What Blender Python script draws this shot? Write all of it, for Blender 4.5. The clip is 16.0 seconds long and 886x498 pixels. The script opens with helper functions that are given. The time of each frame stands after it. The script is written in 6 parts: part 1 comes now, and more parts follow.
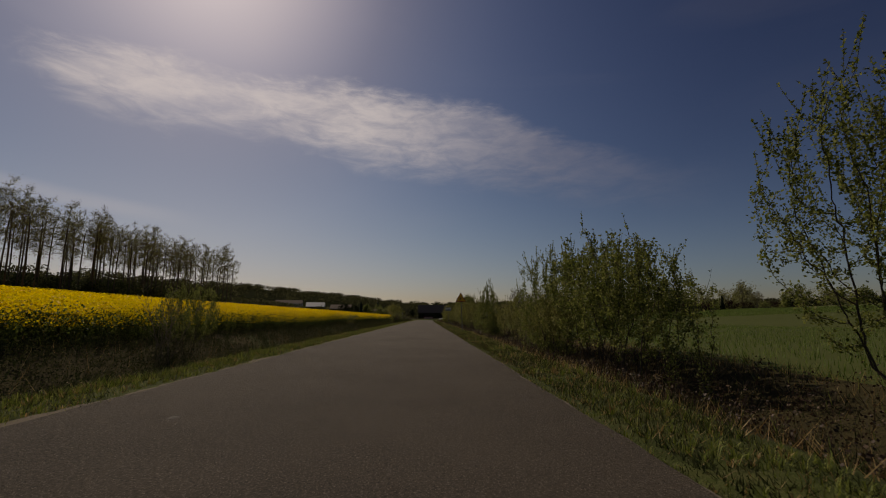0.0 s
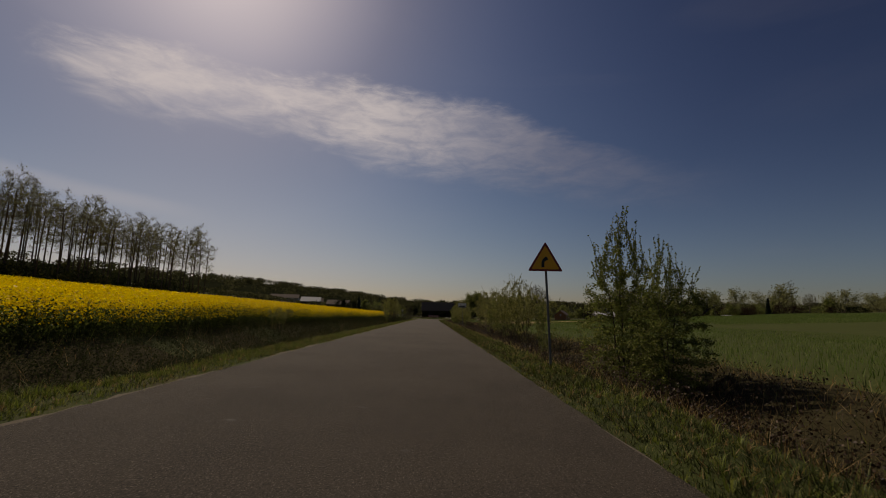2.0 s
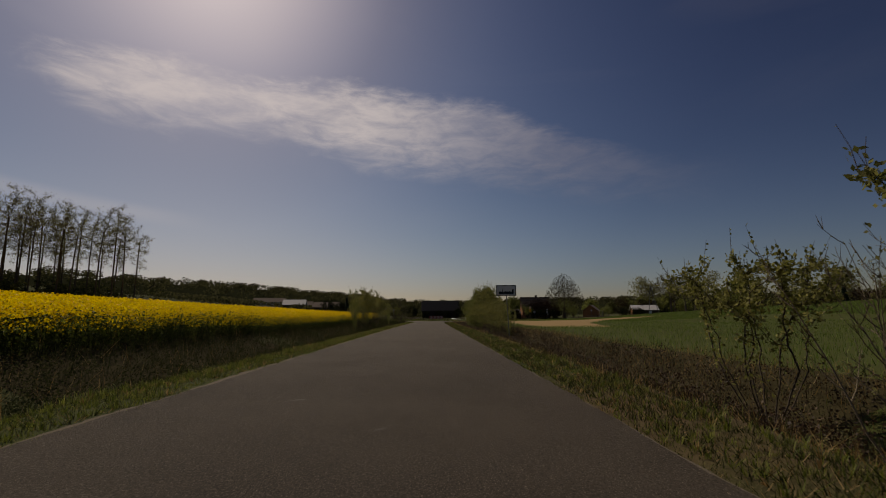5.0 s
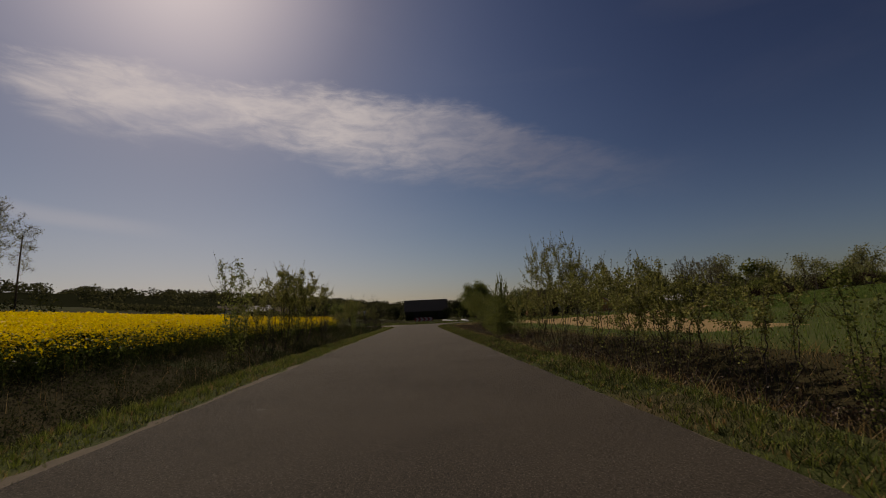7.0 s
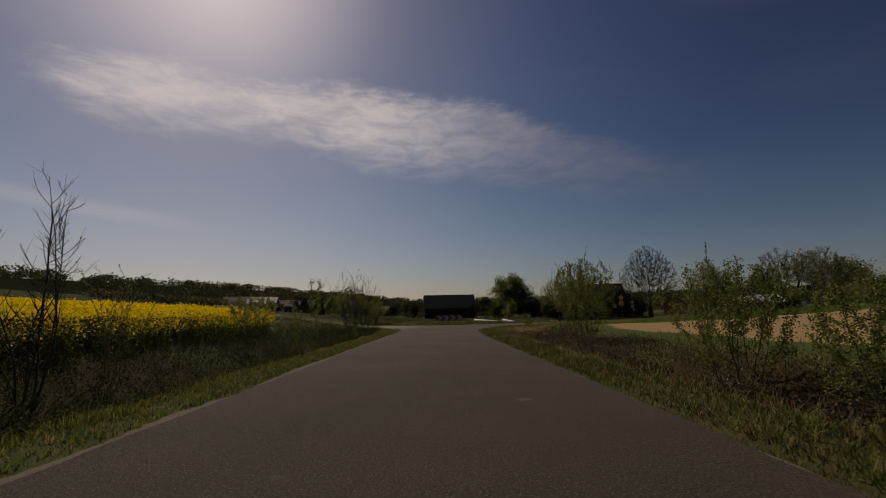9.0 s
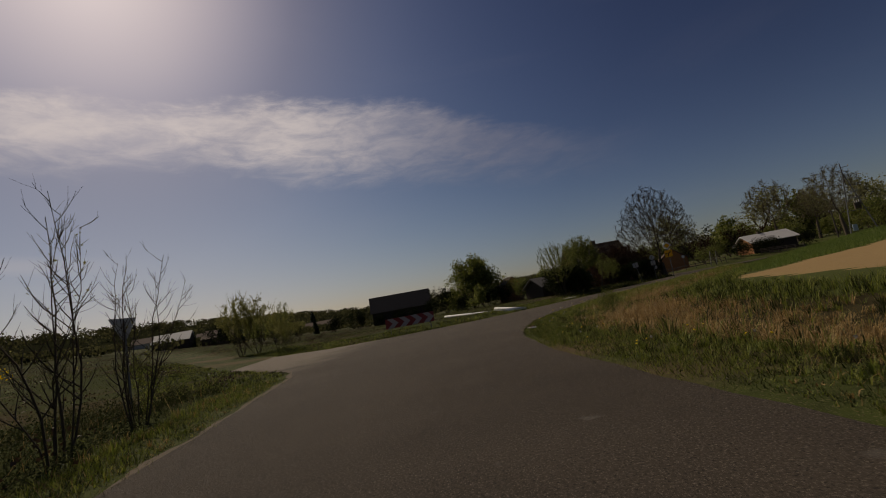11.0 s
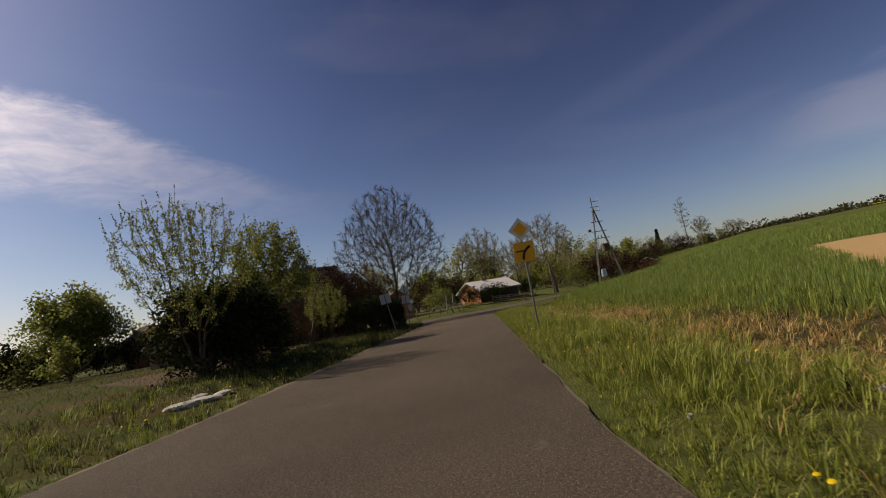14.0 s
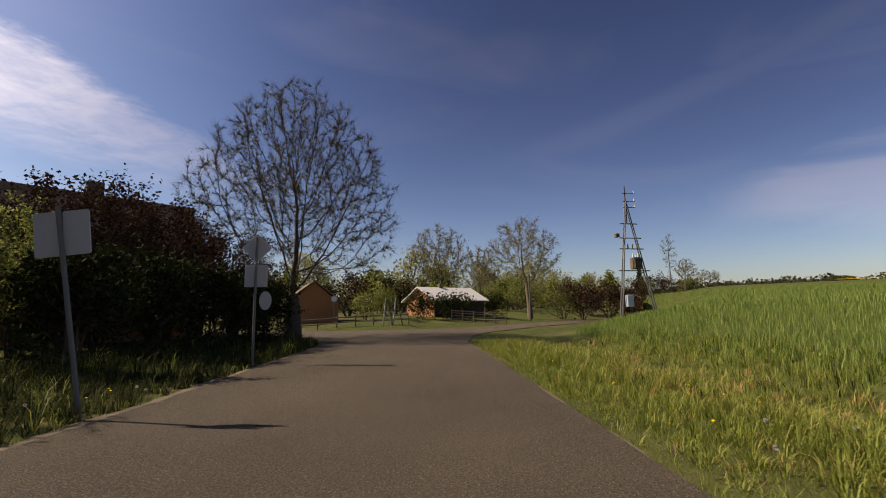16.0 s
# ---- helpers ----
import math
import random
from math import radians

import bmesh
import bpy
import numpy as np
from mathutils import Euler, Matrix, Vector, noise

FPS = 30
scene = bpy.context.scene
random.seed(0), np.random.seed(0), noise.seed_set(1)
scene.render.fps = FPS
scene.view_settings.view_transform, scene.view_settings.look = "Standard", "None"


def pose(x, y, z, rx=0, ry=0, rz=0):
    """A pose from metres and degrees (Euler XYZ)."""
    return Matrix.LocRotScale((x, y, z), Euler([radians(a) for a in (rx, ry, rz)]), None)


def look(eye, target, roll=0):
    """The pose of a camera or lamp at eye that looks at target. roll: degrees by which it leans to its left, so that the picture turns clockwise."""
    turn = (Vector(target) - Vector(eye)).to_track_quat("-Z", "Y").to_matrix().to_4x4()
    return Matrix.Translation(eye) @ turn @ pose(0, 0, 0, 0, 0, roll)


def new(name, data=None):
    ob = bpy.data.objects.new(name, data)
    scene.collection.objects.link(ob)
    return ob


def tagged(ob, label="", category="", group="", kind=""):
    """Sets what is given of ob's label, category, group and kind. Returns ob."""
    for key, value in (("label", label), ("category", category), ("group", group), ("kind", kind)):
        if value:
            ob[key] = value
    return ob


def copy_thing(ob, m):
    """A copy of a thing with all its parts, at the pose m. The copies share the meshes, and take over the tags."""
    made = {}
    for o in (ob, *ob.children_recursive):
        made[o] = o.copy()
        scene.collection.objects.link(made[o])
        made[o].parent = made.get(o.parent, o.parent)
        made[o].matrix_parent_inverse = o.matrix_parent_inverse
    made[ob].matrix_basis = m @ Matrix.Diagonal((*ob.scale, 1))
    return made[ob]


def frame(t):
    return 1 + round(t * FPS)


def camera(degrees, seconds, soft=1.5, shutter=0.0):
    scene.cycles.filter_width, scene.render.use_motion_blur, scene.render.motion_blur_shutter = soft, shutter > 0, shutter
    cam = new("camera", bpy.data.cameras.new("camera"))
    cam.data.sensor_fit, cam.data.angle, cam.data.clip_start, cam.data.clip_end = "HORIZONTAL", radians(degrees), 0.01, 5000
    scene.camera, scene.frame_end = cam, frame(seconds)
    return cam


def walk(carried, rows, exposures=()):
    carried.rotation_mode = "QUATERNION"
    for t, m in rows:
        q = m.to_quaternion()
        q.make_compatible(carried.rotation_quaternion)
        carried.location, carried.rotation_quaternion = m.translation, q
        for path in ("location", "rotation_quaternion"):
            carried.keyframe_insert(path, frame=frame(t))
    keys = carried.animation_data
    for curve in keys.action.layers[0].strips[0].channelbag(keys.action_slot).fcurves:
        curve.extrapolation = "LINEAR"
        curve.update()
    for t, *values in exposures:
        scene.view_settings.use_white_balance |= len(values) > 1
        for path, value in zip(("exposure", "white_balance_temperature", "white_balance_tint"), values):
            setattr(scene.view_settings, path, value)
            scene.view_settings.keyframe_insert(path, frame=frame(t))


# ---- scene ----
cam = camera(87.78, 16.0, soft=1.0, shutter=0.03)
# seconds, x, y, z, tilt, lean, heading
PATH = [
    (0, 0.065, 0.024, 1.097, 98.433, -0.343, -2.049),
    (0.5, 0.069, 6.644, 1.120, 98.485, -0.362, -2.482),
    (1, 0.050, 13.326, 1.160, 98.193, -0.277, -1.628),
    (1.5, -0.032, 19.952, 1.145, 98.256, -0.228, -1.933),
    (2, -0.017, 26.850, 1.169, 98.241, -1.559, -1.516),
    (2.5, -0.018, 32.868, 1.134, 98.720, -0.838, -1.060),
    (3, -0.086, 38.916, 1.124, 98.640, 0.144, -1.116),
    (3.5, -0.101, 45.202, 1.122, 98.657, 0.671, -1.677),
    (4, -0.101, 51.539, 1.129, 98.548, -0.188, -1.873),
    (6.5, -0.584, 85.489, 1.211, 98.186, 1.926, -0.912),
    (7, -0.717, 92.717, 1.199, 98.359, 2.683, -3.390),
    (7.5, -0.634, 99.961, 1.215, 98.350, -0.585, -2.359),
    (8, -0.474, 107.199, 1.209, 98.175, -0.494, -1.998),
    (10.3, -1.255, 139.733, 1.128, 98.265, 5.987, -2.581),
    (10.5, -1.153, 142.330, 1.140, 98.000, 7.172, -3.806),
    (11, -0.666, 148.700, 1.124, 97.616, 10.463, -6.834),
    (11.5, 0.068, 154.220, 1.108, 97.528, 13.705, -12.537),
    (12, 1.604, 160.030, 1.006, 97.001, 15.124, -19.325),
    (12.5, 3.474, 165.270, 1.047, 96.530, 14.398, -25.790),
    (13, 6.437, 170.462, 1.159, 96.969, 13.950, -31.916),
    (13.5, 9.630, 175.292, 1.134, 96.865, 12.545, -38.474),
    (14, 13.476, 180.081, 1.154, 97.308, 9.899, -44.278),
    (14.5, 17.396, 184.238, 1.155, 97.940, 6.378, -48.223),
    (15, 21.175, 187.835, 1.130, 98.665, 3.128, -49.931),
    (15.5, 25.066, 191.202, 1.103, 98.731, 1.597, -50.090),
    (16, 28.740, 194.584, 1.169, 98.106, 0.975, -51.117),
]
walk(cam, [(t, pose(*v)) for t, *v in PATH],
     [(0, -1.38, 7500, 13), (10.5, -1.38, 7500, 13), (11.5, -1.2, 7600, 13), (13, -0.72, 7700, 15), (14, -0.12, 7700, 15), (15, 0.26, 7700, 15), (16, 0.35, 7700, 15)])

from mathutils.geometry import delaunay_2d_cdt

# ---------------------------------------------------------------- light
SUN_AZ, SUN_EL = radians(-28.0), radians(42.0)          # bearing from +y, height
sun_dir = Vector((math.sin(SUN_AZ) * math.cos(SUN_EL), math.cos(SUN_AZ) * math.cos(SUN_EL), math.sin(SUN_EL)))
sun = new("sun", bpy.data.lights.new("sun", "SUN"))
sun.data.energy, sun.data.angle, sun.data.color = 5.0, radians(0.55), (1.0, 0.93, 0.82)
sun.matrix_world = look(sun_dir * 100, (0, 0, 0))


class Nodes:
    """A small helper for node trees."""

    def __init__(self, tree):
        self.t = tree

    def add(self, kind, **kw):
        n = self.t.nodes.new(kind)
        for k, v in kw.items():
            if k in n.inputs:
                n.inputs[k].default_value = v
            else:
                setattr(n, k, v)
        return n

    def link(self, a, b):
        self.t.links.new(a, b)

    def math(self, op, a, b=None, c=None, clamp=False):
        n = self.t.nodes.new("ShaderNodeMath")
        n.operation, n.use_clamp = op, clamp
        for i, v in enumerate((a, b, c)):
            if v is None:
                continue
            if isinstance(v, (int, float)):
                n.inputs[i].default_value = v
            else:
                self.link(v, n.inputs[i])
        return n.outputs[0]

    def noise(self, vec, scale, detail=4.0, rough=0.55, distort=0.0):
        n = self.t.nodes.new("ShaderNodeTexNoise")
        n.inputs["Scale"].default_value, n.inputs["Detail"].default_value = scale, detail
        n.inputs["Roughness"].default_value, n.inputs["Distortion"].default_value = rough, distort
        if vec is not None:
            self.link(vec, n.inputs["Vector"])
        return n.outputs[0]

    def ramp(self, fac, stops):
        n = self.t.nodes.new("ShaderNodeValToRGB")
        e = n.color_ramp.elements
        while len(e) < len(stops):
            e.new(0.5)
        for el, (p, c) in zip(e, stops):
            el.position, el.color = p, (*c, 1) if len(c) == 3 else c
        self.link(fac, n.inputs[0])
        return n.outputs[0]

    def mix(self, fac, a, b, mode="MIX"):
        n = self.t.nodes.new("ShaderNodeMix")
        n.data_type, n.blend_type = "RGBA", mode
        for sock, v in ((n.inputs[0], fac), (n.inputs[6], a), (n.inputs[7], b)):
            if isinstance(v, (int, float)):
                sock.default_value = v
            elif isinstance(v, tuple):
                sock.default_value = (*v, 1)
            else:
                self.link(v, sock)
        return n.outputs[2]

    def smooth(self, x, lo, hi):
        n = self.t.nodes.new("ShaderNodeMapRange")
        n.interpolation_type = "SMOOTHSTEP"
        self.link(x, n.inputs[0])
        n.inputs[1].default_value, n.inputs[2].default_value = lo, hi
        return n.outputs[0]


# world: clear sky with thin high cloud
world = bpy.data.worlds.new("world")
scene.world = world
world.use_nodes = True
world.node_tree.nodes.clear()
w = Nodes(world.node_tree)
sky = w.add("ShaderNodeTexSky", sky_type="NISHITA", sun_disc=False)
sky.sun_elevation, sky.sun_rotation = SUN_EL, SUN_AZ
sky.air_density, sky.dust_density, sky.ozone_density = 1.0, 0.85, 3.0
geo = w.add("ShaderNodeNewGeometry")
SKY_DIR = geo.outputs["Position"]
sep = w.add("ShaderNodeSeparateXYZ")
w.link(SKY_DIR, sep.inputs[0])
dx, dy, dz = sep.outputs
bearing = w.math("MULTIPLY", w.math("ARCTAN2", dx, dy), 57.2958)
height = w.math("MULTIPLY", w.math("ARCSINE", dz), 57.2958)
comb = w.add("ShaderNodeCombineXYZ")
w.link(w.math("MULTIPLY", bearing, 0.035), comb.inputs[0])
w.link(w.math("MULTIPLY", height, 0.11), comb.inputs[1])
flow = comb.outputs[0]
n_big = w.noise(flow, 1.6, 6.0, 0.6, 0.5)
n_fine = w.noise(flow, 5.0, 7.0, 0.62, 0.5)
n_puff = w.noise(flow, 11.0, 6.0, 0.65, 0.3)
wob = w.math("MULTIPLY", w.math("SUBTRACT", n_big, 0.5), 9.0)
wob2 = w.math("MULTIPLY", w.math("SUBTRACT", n_fine, 0.5), 6.0)
wob3 = w.math("MULTIPLY", w.math("SUBTRACT", n_puff, 0.5), 5.0)


def by_bearing(stops, hi=30.0, lo=-45.0, span_=80.0):
    """A height in degrees that changes with the bearing."""
    v = w.ramp(w.math("DIVIDE", w.math("SUBTRACT", bearing, lo), span_), [((b - lo) / span_, (h / hi,) * 3) for b, h in stops])
    return w.math("MULTIPLY", v, hi)


# the broad band of cirrus ahead: it sinks and thins out to the east
top = by_bearing([(-42, 25.4), (-31, 27.6), (-24, 26.8), (-11, 27.9), (8, 26.0), (17, 21.8), (30, 17.2)])
foot_ = by_bearing([(-42, 22.0), (-37, 20.0), (-18, 20.6), (-10, 18.4), (10, 15.6), (30, 12.0)])
under = w.math("ADD", w.math("ADD", w.math("SUBTRACT", top, height), w.math("MULTIPLY", wob2, 0.35)), w.math("MULTIPLY", wob3, 0.35))
over_ = w.math("ADD", w.math("ADD", w.math("SUBTRACT", height, foot_), w.math("MULTIPLY", wob2, 0.7)), w.math("MULTIPLY", wob, 0.12))
band = w.math("MULTIPLY", w.smooth(under, -0.5, 2.0), w.smooth(over_, -1.2, 4.2))
span = w.math("MULTIPLY", w.smooth(w.math("ADD", bearing, wob2), -44.5, -38.0), w.math("SUBTRACT", 1.0, w.math("MULTIPLY", w.smooth(bearing, -9.0, 9.0), 0.45)))
span = w.math("MULTIPLY", span, w.math("SUBTRACT", 1.0, w.smooth(bearing, 8.0, 38.0)))
dens = w.math("MULTIPLY", w.math("MULTIPLY", band, span), w.math("ADD", 0.42, w.math("MULTIPLY", w.smooth(w.math("ADD", w.math("MULTIPLY", n_fine, 0.7), w.math("MULTIPLY", n_puff, 0.3)), 0.32, 0.66), 0.46)))
# faint veils elsewhere
veil = w.math("MULTIPLY", w.smooth(w.noise(flow, 0.9, 4.0, 0.5, 0.8), 0.50, 0.78), 0.05)
low = w.math("MULTIPLY", w.math("SUBTRACT", 1.0, w.smooth(w.math("ABSOLUTE", w.math("ADD", w.math("SUBTRACT", height, 11.0), wob)), 0.5, 4.5)),
             w.math("MULTIPLY", w.smooth(bearing, 80.0, 90.0), 0.22))
streak = w.math("ABSOLUTE", w.math("SUBTRACT", w.math("SUBTRACT", height, w.math("MULTIPLY", w.math("SUBTRACT", bearing, 60.0), 0.22)), w.math("ADD", 18.6, w.math("MULTIPLY", wob, 0.25))))
streak = w.math("MULTIPLY", w.math("SUBTRACT", 1.0, w.smooth(streak, 0.2, 2.2)), w.math("MULTIPLY", w.smooth(bearing, 52.0, 70.0), 0.028))
west_ = w.math("ABSOLUTE", w.math("SUBTRACT", w.math("ADD", height, w.math("MULTIPLY", w.math("ADD", bearing, 43.0), 0.09)), w.math("ADD", 11.8, w.math("MULTIPLY", wob, 0.15))))
west_ = w.math("MULTIPLY", w.math("SUBTRACT", 1.0, w.smooth(west_, 0.1, 1.3)), w.math("MULTIPLY", w.math("SUBTRACT", 1.0, w.smooth(bearing, -36.0, -24.0)), 0.22))
low = w.math("MAXIMUM", low, w.math("MAXIMUM", streak, west_))
cloud = w.math("ADD", w.math("MAXIMUM", dens, w.math("MAXIMUM", veil, low)), 0.0, clamp=True)
deep = w.add("ShaderNodeGamma", Gamma=2.05)
w.link(w.mix(1.0, sky.outputs[0], (0.2, 0.2, 0.2), "MULTIPLY"), deep.inputs[0])
rich = w.mix(1.0, deep.outputs[0], (7.6, 6.8, 7.0), "MULTIPLY")
soft_ = w.add("ShaderNodeVectorMath", operation="ADD")
w.link(rich, soft_.inputs[0])
soft_.inputs[1].default_value = (28.0, 28.0, 28.0)
glow = w.add("ShaderNodeVectorMath", operation="DIVIDE")
w.link(rich, glow.inputs[0]), w.link(soft_.outputs[0], glow.inputs[1])
calm = w.add("ShaderNodeHueSaturation", Saturation=0.88)
w.link(w.mix(1.0, glow.outputs[0], (17.2, 17.6, 18.3), "MULTIPLY"), calm.inputs["Color"])
# brightness by the angle from the sun: a tighter glow, then an even deep blue
toward = w.add("ShaderNodeVectorMath", operation="DOT_PRODUCT")
w.link(SKY_DIR, toward.inputs[0])
toward.inputs[1].default_value = tuple(Vector((math.sin(SUN_AZ), math.cos(SUN_AZ), math.tan(radians(37.5)))).normalized())
away = w.math("DIVIDE", w.math("MULTIPLY", w.math("ARCCOSINE", toward.outputs["Value"]), 57.2958), 120.0)
gain = w.ramp(away, [(0.0, (0.70, 0.68, 0.68)), (9 / 120, (0.59, 0.575, 0.58)), (18 / 120, (0.475, 0.465, 0.475)), (28 / 120, (0.485, 0.485, 0.49)), (40 / 120, (0.43, 0.445, 0.45)), (54 / 120, (0.385, 0.40, 0.41)),
                     (68 / 120, (0.415, 0.42, 0.42)), (86 / 120, (0.49, 0.49, 0.49)), (1.0, (0.50, 0.50, 0.50))])
tint = w.mix(1.0, w.mix(1.0, calm.outputs[0], gain, "MULTIPLY"), w.mix(w.smooth(height, 1.0, 20.0), (2.36, 2.24, 2.26), (2.0, 2.0, 2.0)), "MULTIPLY")
shine = w.ramp(away, [(0.0, (1.0, 0.97, 1.0)), (22 / 120, (1.0, 0.975, 0.99)), (32 / 120, (0.80, 0.78, 0.82)), (42 / 120, (0.45, 0.44, 0.50)), (56 / 120, (0.40, 0.39, 0.45)), (1.0, (0.42, 0.40, 0.44))])
lit = w.mix(0.86, tint, w.mix(1.0, shine, (14.0, 13.7, 14.0), "MULTIPLY"))
colour = w.mix(cloud, tint, lit)
bg = w.add("ShaderNodeBackground", Strength=0.105)
w.link(colour, bg.inputs[0])
w.link(bg.outputs[0], w.add("ShaderNodeOutputWorld").inputs[0])


# ---------------------------------------------------------------- materials
def material(name, build, rough=0.8, spec=0.3, bump=0.0):
    m = bpy.data.materials.new(name)
    m.use_nodes = True
    k = Nodes(m.node_tree)
    b = m.node_tree.nodes["Principled BSDF"]
    b.inputs["Roughness"].default_value, b.inputs["Specular IOR Level"].default_value = rough, spec
    pos = k.add("ShaderNodeTexCoord").outputs["Object"]
    res = build(k, pos)
    col, h = res if isinstance(res, tuple) and len(res) == 2 else (res, None)
    if isinstance(col, tuple):
        b.inputs["Base Color"].default_value = (*col, 1)
    else:
        k.link(col, b.inputs["Base Color"])
    if h is not None and bump:
        bn = k.add("ShaderNodeBump", Strength=bump, Distance=0.02)
        k.link(h, bn.inputs["Height"])
        k.link(bn.outputs[0], b.inputs["Normal"])
    return m


def plain(c, amount=0.18, scale=6.0):
    def build(k, pos):
        n = k.noise(pos, scale, 5.0)
        n2 = k.noise(pos, scale * 9, 3.0)
        lo, hi = tuple(v * (1 - amount) for v in c), tuple(min(1, v * (1 + amount)) for v in c)
        return k.mix(k.math("MULTIPLY", k.math("ADD", n, n2), 0.5), lo, hi), n2
    return build


def leafy(c1, c2, c3=None, trans=0.35, rough=0.6, spec=0.2):
    """Leaf colour varied leaf by leaf, with light passing through."""
    def make(name):
        m = bpy.data.materials.new(name)
        m.use_nodes = True
        k = Nodes(m.node_tree)
        b = m.node_tree.nodes["Principled BSDF"]
        out = m.node_tree.nodes["Material Output"]
        rnd = k.add("ShaderNodeNewGeometry").outputs["Random Per Island"]
        col = k.ramp(rnd, [(0.0, c1), (0.6, c2), (1.0, c3 or c2)])
        k.link(col, b.inputs["Base Color"])
        b.inputs["Roughness"].default_value, b.inputs["Specular IOR Level"].default_value = rough, spec
        tr = k.add("ShaderNodeBsdfTranslucent")
        k.link(col, tr.inputs[0])
        mx = k.add("ShaderNodeMixShader")
        mx.inputs[0].default_value = trans
        k.link(b.outputs[0], mx.inputs[1]), k.link(tr.outputs[0], mx.inputs[2]), k.link(mx.outputs[0], out.inputs[0])
        return m
    return make


def asphalt(k, pos):
    big = k.noise(pos, 0.35, 5.0, 0.6)
    grit = k.noise(pos, 34.0, 4.0, 0.8)
    fine = k.noise(pos, 230.0, 1.0)
    col = k.ramp(big, [(0.3, (0.057, 0.045, 0.032)), (0.7, (0.093, 0.074, 0.053))])
    col = k.mix(k.math("MULTIPLY", k.smooth(grit, 0.50, 0.66), 0.55), col, (0.24, 0.19, 0.14))
    col = k.mix(k.math("MULTIPLY", k.smooth(k.noise(pos, 70.0, 2.0, 0.6), 0.59, 0.66), 0.5), col, (0.44, 0.36, 0.26))
    col = k.mix(k.math("MULTIPLY", k.smooth(k.noise(pos, 48.0, 2.0, 0.6), 0.56, 0.66), 0.8), col, (0.024, 0.019, 0.015))
    crack = k.add("ShaderNodeTexVoronoi", feature="DISTANCE_TO_EDGE", Scale=0.28)
    k.link(k.mix(0.25, pos, k.noise(pos, 1.4, 4.0)), crack.inputs["Vector"])
    line = k.math("SUBTRACT", 1.0, k.smooth(crack.outputs[0], 0.0, 0.006))
    line = k.math("MULTIPLY", line, k.smooth(k.noise(pos, 0.16, 3.0), 0.54, 0.62))
    xyz = k.add("ShaderNodeSeparateXYZ")
    k.link(pos, xyz.inputs[0])
    side = k.math("ADD", k.math("ADD", k.math("MULTIPLY", xyz.outputs[0], -1.0), -36.0), k.math("MULTIPLY", xyz.outputs[1], 0.2))
    side = k.math("ADD", side, k.math("MULTIPLY", k.math("SUBTRACT", k.noise(pos, 0.5, 5.0), 0.5), 5.0))
    side = k.math("MULTIPLY", k.smooth(side, 0.2, 4.0), k.smooth(xyz.outputs[1], 158.0, 164.0))
    dusty = k.math("MULTIPLY", side, k.math("SUBTRACT", 1.0, k.smooth(xyz.outputs[0], 1.0, 5.0)))
    col = k.mix(k.math("MULTIPLY", dusty, 0.75), col, (0.24, 0.20, 0.15))
    pale = k.math("MULTIPLY", k.smooth(k.noise(pos, 1.6, 2.0), 0.70, 0.76), 0.5)
    col = k.mix(pale, col, (0.20, 0.175, 0.145))
    col = k.mix(k.math("MULTIPLY", line, 0.2), col, (0.03, 0.028, 0.026))
    return col, k.math("ADD", grit, fine)


def soil_grass(k, pos):
    big = k.noise(pos, 0.11, 6.0, 0.6)
    mid_ = k.noise(pos, 1.3, 5.0, 0.6)
    fine = k.noise(pos, 14.0, 4.0, 0.7)
    col = k.ramp(mid_, [(0.3, (0.035, 0.042, 0.014)), (0.55, (0.062, 0.076, 0.020)), (0.75, (0.10, 0.095, 0.035))])
    col = k.mix(k.smooth(big, 0.5, 0.66), col, (0.12, 0.085, 0.045))
    col = k.mix(k.math("MULTIPLY", k.smooth(k.noise(pos, 55.0, 3.0, 0.7), 0.56, 0.66), 0.6), col, (0.24, 0.20, 0.11))
    col = k.mix(k.math("MULTIPLY", k.smooth(fine, 0.55, 0.75), 0.5), col, (0.03, 0.035, 0.012))
    return col, fine


M_ROAD = material("asphalt", asphalt, 0.86, 0.15, 0.8)
M_DIRT = material("gritty_edge", plain((0.16, 0.13, 0.095), 0.5, 9.0), 0.95, 0.1, 0.6)
M_GROUND = material("rough_grass_soil", soil_grass, 0.95, 0.05, 0.6)
M_SOIL = material("ploughed_soil", plain((0.36, 0.245, 0.115), 0.35, 2.5), 0.95, 0.05, 0.7)
M_CROP = material("crop_soil", plain((0.080, 0.092, 0.026), 0.35, 0.5), 0.95, 0.05, 0.5)
M_BANK = material("dead_grass_bank", plain((0.056, 0.047, 0.023), 0.5, 1.6), 0.97, 0.02, 0.8)
M_GARDEN = material("garden_earth", plain((0.085, 0.06, 0.04), 0.4, 2.0), 0.95, 0.05, 0.7)
M_BARK = material("bark", plain((0.085, 0.066, 0.05), 0.45, 14.0), 0.92, 0.1, 0.5)
M_TWIG = material("brown_twig", plain((0.15, 0.118, 0.082), 0.4, 12.0), 0.92, 0.1, 0.5)
M_BARK_PALE = material("grey_bark", plain((0.23, 0.185, 0.13), 0.4, 12.0), 0.9, 0.1, 0.5)


def meadow_turf(k, pos):
    big = k.noise(pos, 0.16, 5.0, 0.6)
    fine = k.noise(pos, 6.0, 6.0, 0.7)
    col = k.ramp(fine, [(0.3, (0.026, 0.030, 0.010)), (0.55, (0.050, 0.060, 0.016)), (0.75, (0.085, 0.085, 0.028))])
    return k.mix(k.math("MULTIPLY", k.smooth(big, 0.48, 0.66), 0.7), col, (0.075, 0.048, 0.026)), fine


